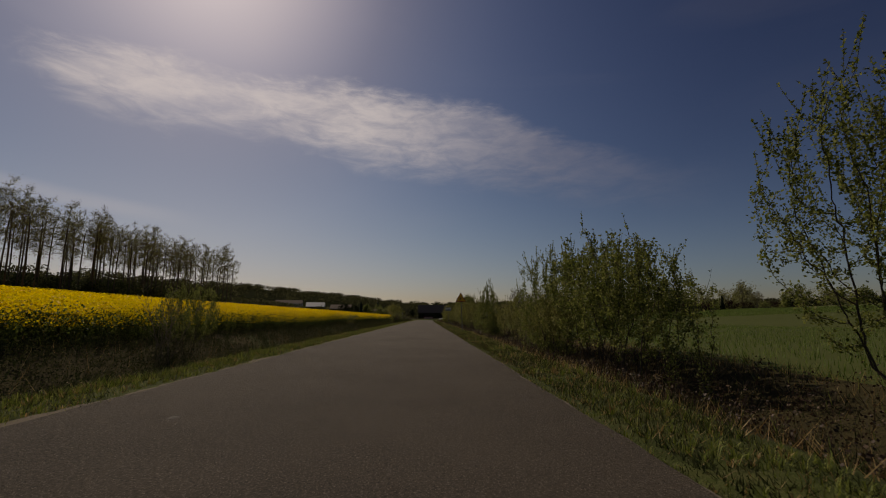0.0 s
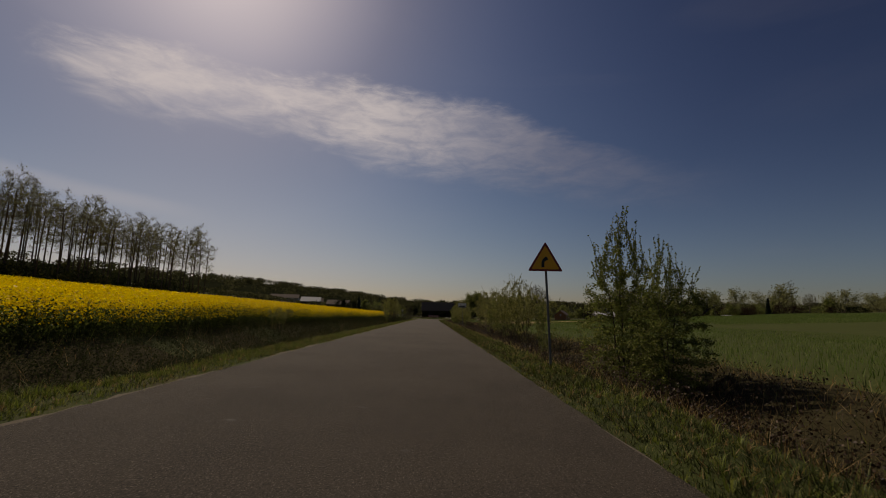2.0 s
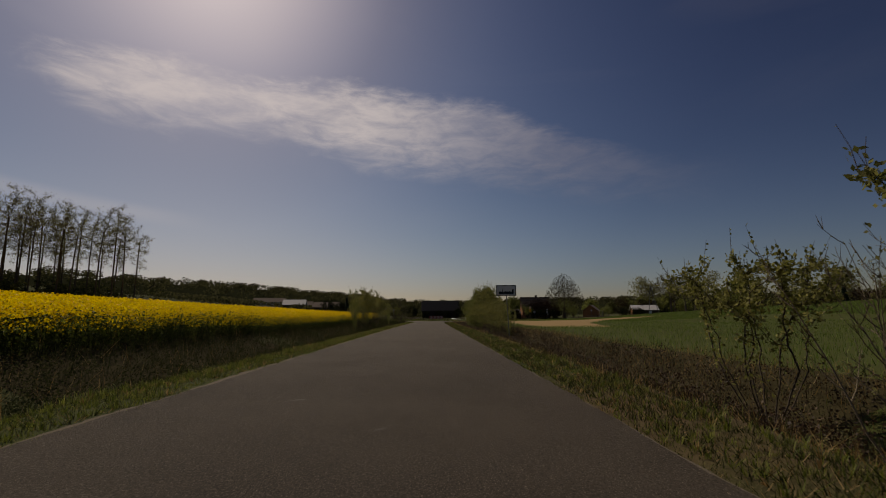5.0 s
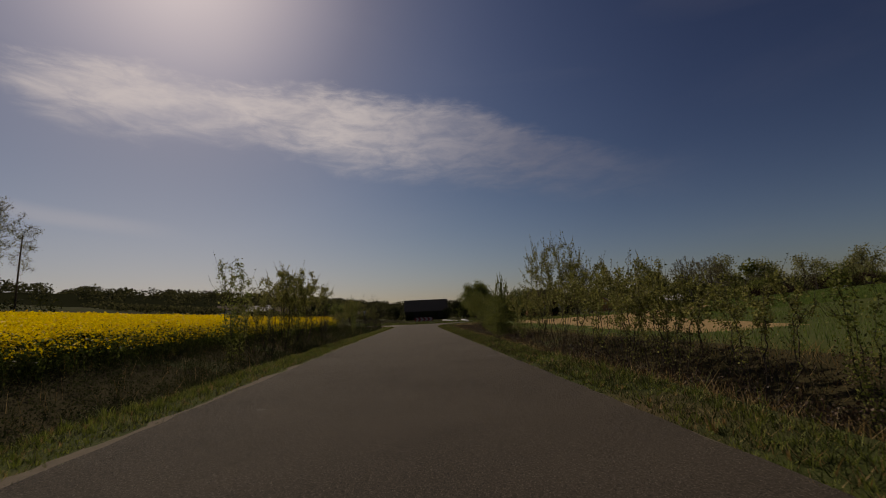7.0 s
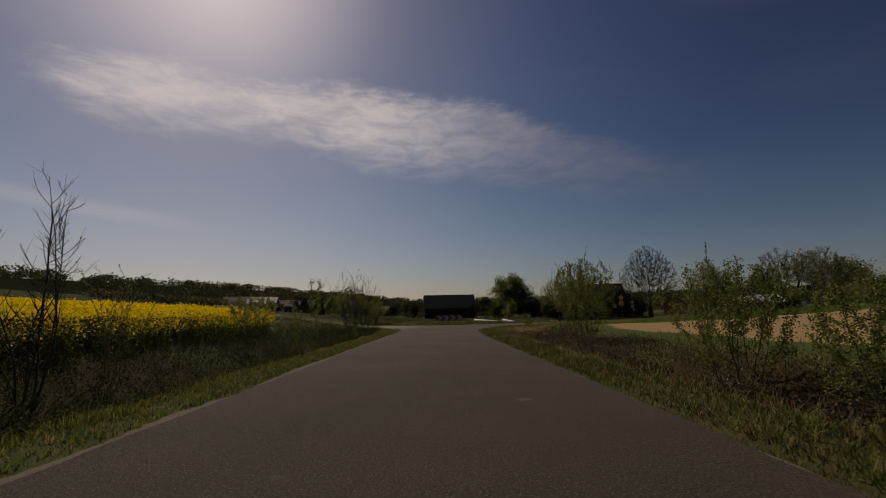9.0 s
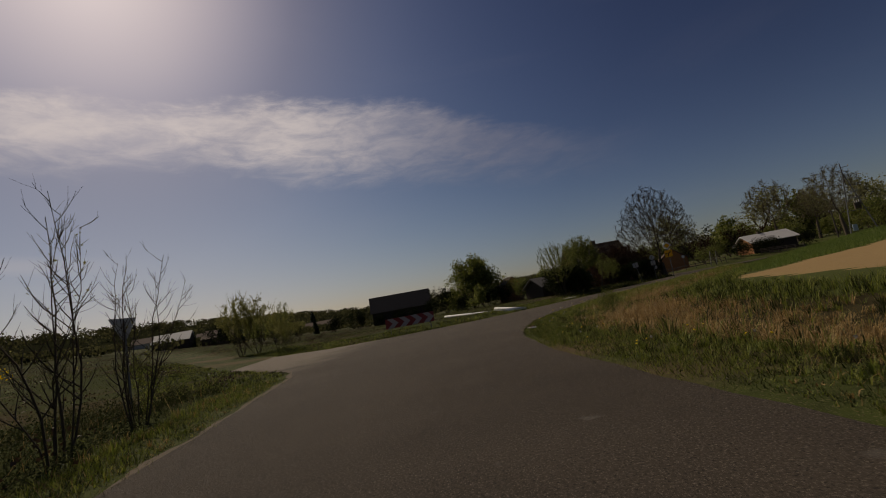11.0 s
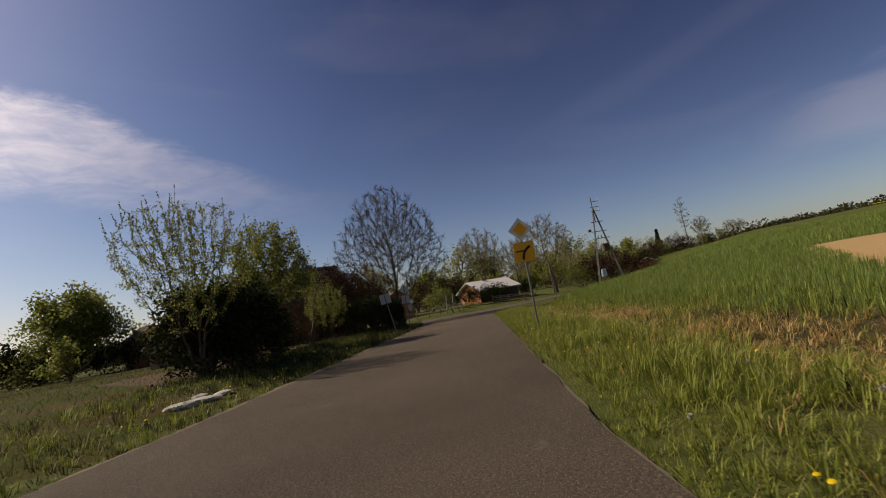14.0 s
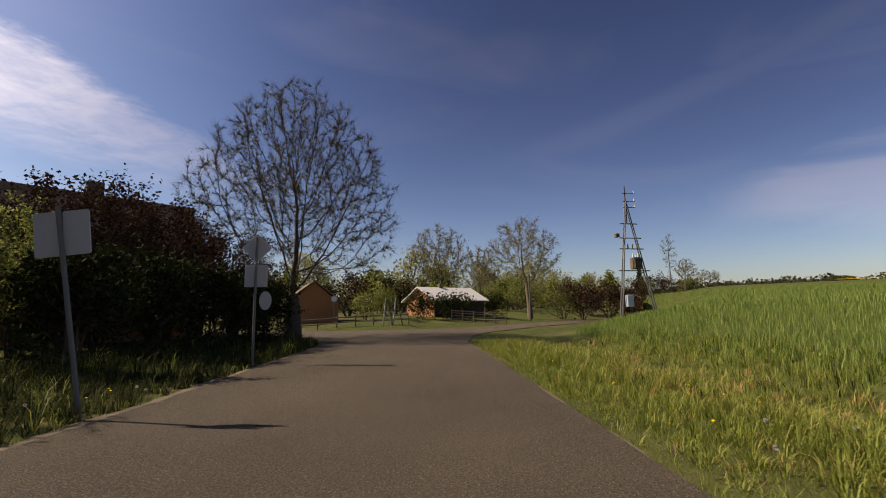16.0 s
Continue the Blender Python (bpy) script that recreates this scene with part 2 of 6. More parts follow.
M_MEADOW = material("meadow_turf", meadow_turf, 0.97, 0.02, 0.8)
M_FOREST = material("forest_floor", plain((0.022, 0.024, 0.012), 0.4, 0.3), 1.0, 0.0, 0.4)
M_LEAF = leafy((0.085, 0.105, 0.02), (0.17, 0.19, 0.04), (0.31, 0.31, 0.10), 0.55)("spring_leaf")
M_LEAF_GREY = leafy((0.115, 0.12, 0.026), (0.23, 0.225, 0.060), (0.40, 0.375, 0.14), 0.55)("willow_leaf")
# near black: the hedge's shade is put into this leaf colour
M_LEAF_SHADED = leafy((0.012, 0.017, 0.006), (0.024, 0.032, 0.010), (0.045, 0.052, 0.015), 0.08, 0.9, 0.04)("dark_leaf")
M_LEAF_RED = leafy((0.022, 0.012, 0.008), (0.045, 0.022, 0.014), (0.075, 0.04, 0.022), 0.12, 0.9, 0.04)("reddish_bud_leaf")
M_BUD = leafy((0.17, 0.165, 0.06), (0.27, 0.26, 0.10), (0.37, 0.36, 0.15), 0.45)("bud_leaf")
M_NEEDLE = leafy((0.012, 0.022, 0.012), (0.02, 0.036, 0.018), (0.03, 0.05, 0.02), 0.05)("needle")
M_GRASS = leafy((0.098, 0.125, 0.018), (0.20, 0.238, 0.035), (0.36, 0.36, 0.09), 0.34)("grass_blade")
M_DRY = leafy((0.24, 0.145, 0.050), (0.41, 0.265, 0.100), (0.57, 0.41, 0.19), 0.34)("dry_grass_blade")
M_BRIAR = leafy((0.034, 0.020, 0.012), (0.075, 0.044, 0.025), (0.15, 0.095, 0.05), 0.15)("brown_briar")
M_WHEAT = leafy((0.10, 0.155, 0.030), (0.18, 0.25, 0.048), (0.29, 0.35, 0.10), 0.32)("cereal_blade")
M_RAPE = leafy((0.70, 0.47, 0.006), (0.86, 0.62, 0.010), (0.90, 0.72, 0.02), 0.5)("rape_flower")
M_FAR = leafy((0.028, 0.032, 0.014), (0.075, 0.075, 0.030), (0.12, 0.11, 0.05), 0.5, 0.9, 0.04)("far_wood_leaf")
M_STEM = leafy((0.05, 0.07, 0.015), (0.10, 0.13, 0.025), (0.18, 0.21, 0.05), 0.55)("rape_stem")
M_WEED = leafy((0.026, 0.034, 0.012), (0.052, 0.060, 0.021), (0.11, 0.105, 0.045), 0.25, 0.95, 0.03)("dark_weed")
M_FLOWER = leafy((0.75, 0.5, 0.01), (0.85, 0.62, 0.02))("dandelion_petal")
M_FLUFF = leafy((0.34, 0.32, 0.27), (0.46, 0.43, 0.37))("seed_fluff")
M_GRIT = leafy((0.05, 0.042, 0.034), (0.13, 0.11, 0.085), (0.34, 0.31, 0.26), 0.0, 0.95, 0.1)("edge_grit")
M_STEEL = material("galvanised_steel", plain((0.15, 0.15, 0.145), 0.25, 20), 0.6, 0.4)
M_STEEL.node_tree.nodes["Principled BSDF"].inputs["Metallic"].default_value = 0.4
M_BACK = material("grey_sign_back", plain((0.46, 0.46, 0.45), 0.12, 9), 0.5, 0.4)
M_YELLOW = material("sign_yellow", plain((0.88, 0.43, 0.015), 0.06, 5), 0.45, 0.4)
M_WHITE = material("sign_white", plain((0.74, 0.73, 0.70), 0.06, 5), 0.45, 0.4)
M_RED = material("sign_red", plain((0.25, 0.045, 0.04), 0.2, 5), 0.6, 0.3)
# white paint greyed: the back-lit board's shade is put into the colour
M_CHEVRON = material("shaded_chevron_white", plain((0.40, 0.34, 0.33), 0.2, 5), 0.6, 0.3)
M_BLACK = material("sign_black", plain((0.012, 0.012, 0.012), 0.1, 5), 0.5, 0.4)
M_CONCRETE = material("concrete", plain((0.38, 0.36, 0.32), 0.3, 5.0), 0.85, 0.2, 0.4)
M_PIPE = material("white_plastic_pipe", plain((0.76, 0.75, 0.72), 0.08, 3.0), 0.45, 0.4)
M_WOOD = material("weathered_boards", plain((0.13, 0.105, 0.085), 0.35, 6.0), 0.9, 0.15, 0.5)


def brickwork(k, pos):
    """Courses of brick with pale joints, laid the same way on every upright face."""
    xyz = k.add("ShaderNodeSeparateXYZ")
    k.link(pos, xyz.inputs[0])
    lay = k.add("ShaderNodeCombineXYZ")
    k.link(k.math("ADD", xyz.outputs[0], xyz.outputs[1]), lay.inputs[0])
    k.link(xyz.outputs[2], lay.inputs[1])
    br = k.add("ShaderNodeTexBrick", Scale=1.0)
    k.link(lay.outputs[0], br.inputs["Vector"])
    for q, v in (("Color1", (0.50, 0.20, 0.085, 1)), ("Color2", (0.34, 0.13, 0.06, 1)), ("Mortar", (0.20, 0.17, 0.14, 1))):
        br.inputs[q].default_value = v
    for q, v in (("Mortar Size", 0.009), ("Mortar Smooth", 0.2), ("Brick Width", 0.26), ("Row Height", 0.077), ("Bias", -0.1)):
        br.inputs[q].default_value = v
    n = k.noise(pos, 1.3, 5.0)
    col = k.mix(k.math("MULTIPLY", k.smooth(n, 0.45, 0.7), 0.5), br.outputs[0], (0.16, 0.075, 0.05))
    return col, k.math("SUBTRACT", 1.0, br.outputs[1])


M_BRICK = material("red_brick", brickwork, 0.9, 0.15, 0.6)
M_TILE = material("brown_roof_tile", plain((0.19, 0.135, 0.10), 0.4, 3.0), 0.85, 0.2, 0.4)


def tile_courses(k, pos):
    """Old clay tiles: each course a little different, with moss and soot."""
    rnd = k.add("ShaderNodeObjectInfo").outputs["Random"]
    base = k.ramp(rnd, [(0.0, (0.15, 0.105, 0.07)), (0.5, (0.25, 0.175, 0.11)), (1.0, (0.34, 0.25, 0.16))])
    xyz = k.add("ShaderNodeSeparateXYZ")
    k.link(pos, xyz.inputs[0])
    joint = k.math("SUBTRACT", 1.0, k.smooth(k.math("PINGPONG", xyz.outputs[0], 0.11), 0.004, 0.02))
    col = k.mix(k.math("MULTIPLY", joint, 0.6), base, (0.06, 0.045, 0.03))
    n = k.noise(pos, 1.6, 5.0, 0.6)
    return k.mix(k.math("MULTIPLY", k.smooth(n, 0.5, 0.7), 0.5), col, (0.10, 0.10, 0.045)), n


M_COURSE = material("old_clay_tile", tile_courses, 0.9, 0.12, 0.5)
M_SLATE = material("dark_roof_sheet", plain((0.14, 0.112, 0.085), 0.3, 2.0), 0.95, 0.05, 0.3)
M_SHEET = material("pale_fibre_cement_roof", plain((0.60, 0.58, 0.55), 0.15, 1.2), 0.7, 0.3, 0.3)
M_SHEET_OLD = material("weathered_grey_sheet", plain((0.20, 0.19, 0.175), 0.3, 2.0), 0.9, 0.1, 0.3)
M_RENDER = material("pale_render", plain((0.62, 0.58, 0.50), 0.15, 2.0), 0.9, 0.15, 0.3)
M_ORANGE = material("orange_render", plain((0.36, 0.17, 0.075), 0.25, 2.0), 0.9, 0.15, 0.3)
M_DARK = material("dark_timber_wall", plain((0.06, 0.046, 0.036), 0.35, 3.0), 0.9, 0.1, 0.3)
M_GLASS = material("window_glass", lambda k, pos: (0.03, 0.035, 0.04), 0.08, 0.6)
M_CERAMIC = material("white_insulator", plain((0.75, 0.74, 0.70), 0.05, 5), 0.3, 0.5)
M_BOX = material("pale_blue_steel_cabinet", plain((0.42, 0.50, 0.58), 0.1, 5), 0.5, 0.4)


# ---------------------------------------------------------------- helpers
def mesh_object(name, verts, faces, mats, parent=None, mat_index=None, smooth=False):
    me = bpy.data.meshes.new(name)
    verts = np.asarray(verts, dtype=np.float32).reshape(-1, 3)
    if isinstance(faces, np.ndarray):
        n, k = faces.shape
        me.vertices.add(len(verts)), me.loops.add(n * k), me.polygons.add(n)
        me.vertices.foreach_set("co", verts.ravel())
        me.loops.foreach_set("vertex_index", faces.astype(np.int32).ravel())
        me.polygons.foreach_set("loop_start", np.arange(0, n * k, k, dtype=np.int32))
        me.polygons.foreach_set("loop_total", np.full(n, k, dtype=np.int32))
        me.update(calc_edges=True)
    else:
        me.from_pydata([tuple(v) for v in verts], [], faces)
    for m in (mats if isinstance(mats, (list, tuple)) else [mats]):
        me.materials.append(m)
    if mat_index is not None:
        me.polygons.foreach_set("material_index", np.asarray(mat_index, dtype=np.int32))
    if smooth:
        me.polygons.foreach_set("use_smooth", np.ones(len(me.polygons), dtype=bool))
    me.validate()
    ob = new(name, me)
    if parent is not None:
        ob.parent = parent
    return ob


def part(name, bm, mat, parent=None, label=""):
    me = bpy.data.meshes.new(name)
    bm.to_mesh(me)
    bm.free()
    me.materials.append(mat)
    ob = new(name, me)
    if parent is not None:
        ob.parent = parent
    return tagged(ob, label)


def box_bm(sx, sy, sz, x=0, y=0, z=0, bevel=0.0, m=None, bm=None):
    bm = bm or bmesh.new()
    mat = Matrix.Translation((x, y, z)) @ Matrix.Diagonal((sx, sy, sz, 1))
    if m is not None:
        mat = m @ mat
    r = bmesh.ops.create_cube(bm, size=1.0, matrix=mat)
    if bevel:
        bmesh.ops.bevel(bm, geom=list({e for v in r["verts"] for e in v.link_edges}), offset=bevel, segments=1, affect="EDGES")
    return bm


def rod_bm(a, b, r1, r2=None, seg=8, bm=None):
    bm = bm or bmesh.new()
    a, b = Vector(a), Vector(b)
    d = b - a
    m = Matrix.Translation((a + b) / 2) @ d.to_track_quat("Z", "Y").to_matrix().to_4x4()
    bmesh.ops.create_cone(bm, cap_ends=True, segments=seg, radius1=r1, radius2=r1 if r2 is None else r2, depth=d.length, matrix=m)
    return bm


def plate_bm(pts, thick, bm=None, y=0.0):
    """A flat panel in the xz plane, facing -y."""
    bm = bm or bmesh.new()
    f = [bm.verts.new((x, y - thick / 2, z)) for x, z in pts]
    b = [bm.verts.new((x, y + thick / 2, z)) for x, z in pts]
    bm.faces.new(f), bm.faces.new(b[::-1])
    n = len(pts)
    for i in range(n):
        bm.faces.new((f[i], b[i], b[(i + 1) % n], f[(i + 1) % n]))
    bmesh.ops.recalc_face_normals(bm, faces=bm.faces)
    return bm


def rounded(pts, r, n=3):
    """Rounds the corners of an outline."""
    out = []
    for i, p in enumerate(pts):
        p, a, b = Vector(p), Vector(pts[i - 1]), Vector(pts[(i + 1) % len(pts)])
        u, v = (a - p).normalized() * r, (b - p).normalized() * r
        for k in range(n + 1):
            s = k / n
            out.append(tuple((p + u) * (1 - s) ** 2 + p * 2 * s * (1 - s) + (p + v) * s ** 2))
    return out


def thing(name, m, label, category, group=""):
    e = new(name)
    e.matrix_world = m
    e.empty_display_size = 0.2
    return tagged(e, label, category, group)


# ---------------------------------------------------------------- the lie of the land
EDGE_R = [(1.9, -60), (1.9, 60), (1.9, 130), (1.95, 148), (2.1, 153), (2.4, 157.5), (3.05, 161.7), (3.75, 164.2), (4.6, 166.3), (5.85, 168.9),
          (8.3, 172.6), (11.2, 176.0), (13.9, 179.0), (17.0, 182.1), (20.6, 185.2), (25.7, 189.6), (34.5, 197.2), (45.1, 206.4),
          (49.5, 209.4), (55.0, 211.6), (64.0, 213.4), (80.0, 215.6), (120.0, 221.0)]
EDGE_FAR = [(120.0, 226.0), (80.0, 220.8), (66.0, 219.3), (58.0, 220.0), (53.0, 225.0), (46.0, 243.0), (38.0, 262.0), (33.5, 262.0),
            (41.0, 240.0), (44.5, 226.0), (44.2, 218.0), (41.5, 211.4), (31.6, 202.2), (25.3, 196.9), (20.0, 192.2), (15.6, 188.4), (11.8, 185.4), (9.2, 183.8),
            (6.5, 182.1), (3.7, 180.7), (-0.7, 180.0), (-5.0, 181.0), (-9.0, 185.2), (-14.8, 194.2), (-50.0, 254.0), (-54.0, 251.0),
            (-20.6, 196.0), (-8.5, 174.0), (-6.3, 170.0), (-4.4, 166.4), (-3.75, 163.4), (-3.6, 156.0), (-3.85, 144.0), (-4.1, 118.0), (-4.1, 60), (-4.1, -60)]


def resample(pts, step, loop=False):
    out = []
    n = len(pts)
    for i in range(n if loop else n - 1):
        a, b = np.array(pts[i], float), np.array(pts[(i + 1) % n], float)
        k = max(1, int(np.hypot(*(b - a)) / step))
        out += [a + (b - a) * j / k for j in range(k)]
    return np.array(out)


rng = np.random.default_rng(7)
outline = resample(EDGE_R + EDGE_FAR, 0.55, True)
ROAD_SEG = np.array(EDGE_R + EDGE_FAR, float)


def inside(px, py, poly):
    r = np.zeros(px.shape, bool)
    x0, y0 = poly[-1]
    for x1, y1 in poly:
        c = ((y1 > py) != (y0 > py)) & (px < (x0 - x1) * (py - y1) / (y0 - y1 + 1e-12) + x1)
        r ^= c
        x0, y0 = x1, y1
    return r


def road_distance(x, y):
    """Metres from the carriageway's edge, negative on it."""
    x, y = np.asarray(x, float), np.asarray(y, float)
    best = np.full(x.shape, 1e9)
    n = len(ROAD_SEG)
    for i in range(n):
        a, b = ROAD_SEG[i], ROAD_SEG[(i + 1) % n]
        if a[1] == -60 and b[1] == -60:
            continue
        d = b - a
        s = np.clip(((x - a[0]) * d[0] + (y - a[1]) * d[1]) / (d @ d), 0, 1)
        best = np.minimum(best, np.hypot(x - a[0] - s * d[0], y - a[1] - s * d[1]))
    return np.where(inside(x, y, ROAD_SEG), -best, best)


def sstep(a, b, x):
    t = np.clip((x - a) / (b - a), 0, 1)
    return t * t * (3 - 2 * t)


def wave(x, y, s, seed=0.0):
    return (np.sin(x / s + 1.7 * np.sin(y / (1.9 * s) + seed) + seed) + np.sin(y / (0.8 * s) + 1.3 * np.sin(x / (1.4 * s)) + 2 * seed)) * 0.5


def land(x, y, d=None):
    x, y = np.asarray(x, float), np.asarray(y, float)
    d = road_distance(x, y) if d is None else d
    west = np.maximum(0, -x - 9.0)
    z = 0.068 * np.minimum(west, 62) + 0.10 * np.clip(west - 62, 0, 330)
    east = np.maximum(0, x - 38.0)
    z = z + 0.045 * np.minimum(east, 260) * (1 - 0.75 * sstep(0, 1, (y - 185 - 0.15 * x) / 60)) * sstep(40, 150, y) + 0.006 * np.minimum(east, 400)
    z = np.where(x > 30, z * sstep(0.5, 16, d), z)
    r = np.hypot(x, y - 100)
    z = z + 0.040 * np.maximum(0, r - 420) * (1 - sstep(1500, 2400, r) * 0.3)
    # ditches
    straight = 1 - sstep(128, 150, y)
    right = (x > 0) * straight
    left = (x < 0) * (1 - sstep(150, 162, y))
    bend = (x > 2) * sstep(135, 155, y) * (1 - sstep(206, 216, y)) * (y < 0.88 * (x - 25.7) + 189.6 + 0.5 + 200 * (x < 3))
    bell = lambda c, wd: np.exp(-((d - c) / wd) ** 2)
    z = z - right * 0.75 * bell(3.6, 1.3) - left * 0.55 * bell(3.0, 1.2) - bend * 0.30 * bell(4.0, 2.0)
    z = z + bend * 0.04 * bell(1.2, 0.8) + left * 0.28 * sstep(4.0, 6.0, d)
    far_side = (d > 0) * sstep(176, 184, y) * (y > 0.88 * (x - 20) + 188)
    z = z + far_side * 0.25 * sstep(1.0, 4.0, d)
    z = z + 0.035 * wave(x, y, 1.1) * sstep(0.3, 1.5, d) + 0.10 * wave(x, y, 6.0, 2.0) * sstep(2.0, 7.0, d)
    return z - 0.02 * (d > 0) - np.where(d < 0.25, 0.04, 0.0)


def land_at(x, y):
    return float(land(np.array([x]), np.array([y]))[0])


def stretch(lo, hi, fine, reach, grow=1.16):
    v = list(np.arange(lo, hi, fine))
    s, a = fine, lo
    left_ = []
    while a > -reach:
        s *= grow
        a -= s
        left_.append(a)
    s, a = fine, v[-1]
    right_ = []
    while a < reach:
        s *= grow
        a += s
        right_.append(a)
    return np.array(left_[::-1] + v + right_)


gx, gy = stretch(-13, 64, 0.75, 2600), stretch(-8, 236, 1.0, 2600)
GX, GY = np.meshgrid(gx, gy)
GD = road_distance(GX, GY)
GZ = land(GX, GY, GD)
nx, ny = len(gx), len(gy)
idx = np.arange(nx * ny).reshape(ny, nx)
quads = np.stack([idx[:-1, :-1], idx[:-1, 1:], idx[1:, 1:], idx[1:, :-1]], -1).reshape(-1, 4)
RAPE = [(-9.6, -60), (-9.6, 146), (-13, 158), (-27, 186), (-70, 200), (-86, 100), (-96, -60)]
# ploughed strip and cereal inside the bend
PLOUGH = [(11.5, 113), (13.6, 160), (17.0, 170.6), (24.5, 175.6), (36, 180.8), (60, 185.5), (60, 177), (37, 161), (31, 150), (23, 133), (20, 116)]
cx, cy = GX[:-1, :-1] + 0.3, GY[:-1, :-1] + 0.3
CD = road_distance(cx, cy)
kind = np.zeros(cx.shape, int)
beyond = (cx > 6) & (CD > 5.0) & (cy < 0.88 * cx + 168) & (cy < 330)
kind[beyond] = 1
bank = ((CD > 1.5) & (CD < 6.2) & (cx > 0) & (cy < 185) & (cy > -60)) | ((CD > 1.8) & (CD < 6.0) & (cx > 15) & (cx < 29) & (cy > 175) & (cy < 0.88 * cx + 166) & (wave(cx, cy, 1.4, 2.0) > 0.1)) | ((CD > 1.9) & (CD < 6) & (cx < 0) & (cy < 168))
kind[bank & (wave(cx, cy, 1.9, 4.0) > -0.55)] = 4
meadow = (cx < -5) & (CD > 0.8) & (cy > 146) & (cy < 182) & ~inside(cx, cy, np.array(RAPE, float))
kind[meadow | ((cy > 172) & (cx < 46) & (cx > -200) & (CD > 0.5) & (cy < 330) & (cy > 0.88 * (cx - 20) + 188) & ~inside(cx, cy, np.array(RAPE, float)))] = 6
kind[inside(cx, cy, np.array(PLOUGH, float))] = 2
kind[(cy > 198) & (cy < 214) & (CD > 5) & (cx > 18) & (cx < 30) & (cy > 0.88 * (cx - 20) + 200)] = 3
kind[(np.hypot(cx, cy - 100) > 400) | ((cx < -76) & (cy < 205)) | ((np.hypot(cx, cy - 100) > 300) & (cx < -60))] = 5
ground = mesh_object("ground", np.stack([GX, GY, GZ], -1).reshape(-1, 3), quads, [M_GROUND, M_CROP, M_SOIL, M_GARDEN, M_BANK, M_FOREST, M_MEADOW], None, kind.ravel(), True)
tagged(ground, "rough grassy farmland with ditches, crops and ploughed soil", "ground", kind="structure")

# carriageway with a ragged, gritty edge
jit = outline + rng.normal(0, 0.02, outline.shape)
inner = np.stack(np.meshgrid(np.arange(-50, 120, 2.5), np.arange(-58, 262, 2.5)), -1).reshape(-1, 2)
inner = inner[road_distance(inner[:, 0], inner[:, 1]) < -0.8]
cdt = delaunay_2d_cdt([Vector(p) for p in np.concatenate([jit, inner])], [], [list(range(len(jit)))], 1, 1e-5)
bm = bmesh.new()
vs = [bm.verts.new((p.x, p.y, 0.0)) for p in cdt[0]]
for f in cdt[2]:
    bm.faces.new([vs[i] for i in f])
for f in bm.faces:
    f.normal_update()
    if f.normal.z < 0:
        f.normal_flip()
road = part("road", bm, M_ROAD)
tagged(road, "worn grey asphalt country road bending past a side road", "road", kind="structure")


def strip(name, pts, width, z, mat, seed):
    """A ragged strip along a road edge, outside it."""
    p = resample(pts, 0.13)
    r = np.random.default_rng(seed)
    t = np.gradient(p, axis=0)
    t /= np.linalg.norm(t, axis=1)[:, None]
    n = np.stack([t[:, 1], -t[:, 0]], 1)
    k = len(p)
    inner = p - n * 0.06
    rag = np.convolve(r.random(k + 8), np.ones(9) / 9, "valid")
    rag = np.clip((rag - 0.5) * 3.0 + 0.5, 0.0, 1.2)[:, None] + 0.25 * r.random((k, 1))
    outer = p + n * (width * (0.2 + rag))
    v = np.concatenate([np.c_[inner, np.full(k, z - 0.009)], np.c_[outer, np.full(k, z - 0.024)]])
    i = np.arange(k - 1)
    return mesh_object(name, v, np.stack([i, i + k, i + k + 1, i + 1], 1), mat)


tagged(strip("road_edge", EDGE_R[:-4], 0.045, 0.006, M_DIRT, 3), "pale gritty crumbling edge of the asphalt", "road edge", kind="structure")
tagged(strip("road_edge", EDGE_FAR[10:], 0.18, 0.006, M_DIRT, 4), "pale gritty crumbling edge of the asphalt", "road edge", kind="structure")


# ---------------------------------------------------------------- plants
def tube(points, radii, sides, V, F):
    """Adds a tapered tube along points to the lists V, F (quads)."""
    p = np.array(points)
    t = np.gradient(p, axis=0)
    t /= np.linalg.norm(t, axis=1)[:, None] + 1e-9
    ref = np.array([0.31, 0.87, 0.38])
    u = np.cross(t, ref)
    u /= np.linalg.norm(u, axis=1)[:, None] + 1e-9
    v = np.cross(t, u)
    a = np.linspace(0, 2 * np.pi, sides, endpoint=False)
    ring = p[:, None] + (u[:, None] * np.cos(a)[None, :, None] + v[:, None] * np.sin(a)[None, :, None]) * np.array(radii)[:, None, None]
    base = sum(len(q) for q in V)
    V.append(ring.reshape(-1, 3))
    i, j = np.meshgrid(np.arange(len(p) - 1), np.arange(sides), indexing="ij")
    j2 = (j + 1) % sides
    F.append((base + np.stack([i * sides + j, i * sides + j2, (i + 1) * sides + j2, (i + 1) * sides + j], -1)).reshape(-1, 4))


def unit(v):
    return v / (np.linalg.norm(v) + 1e-9)


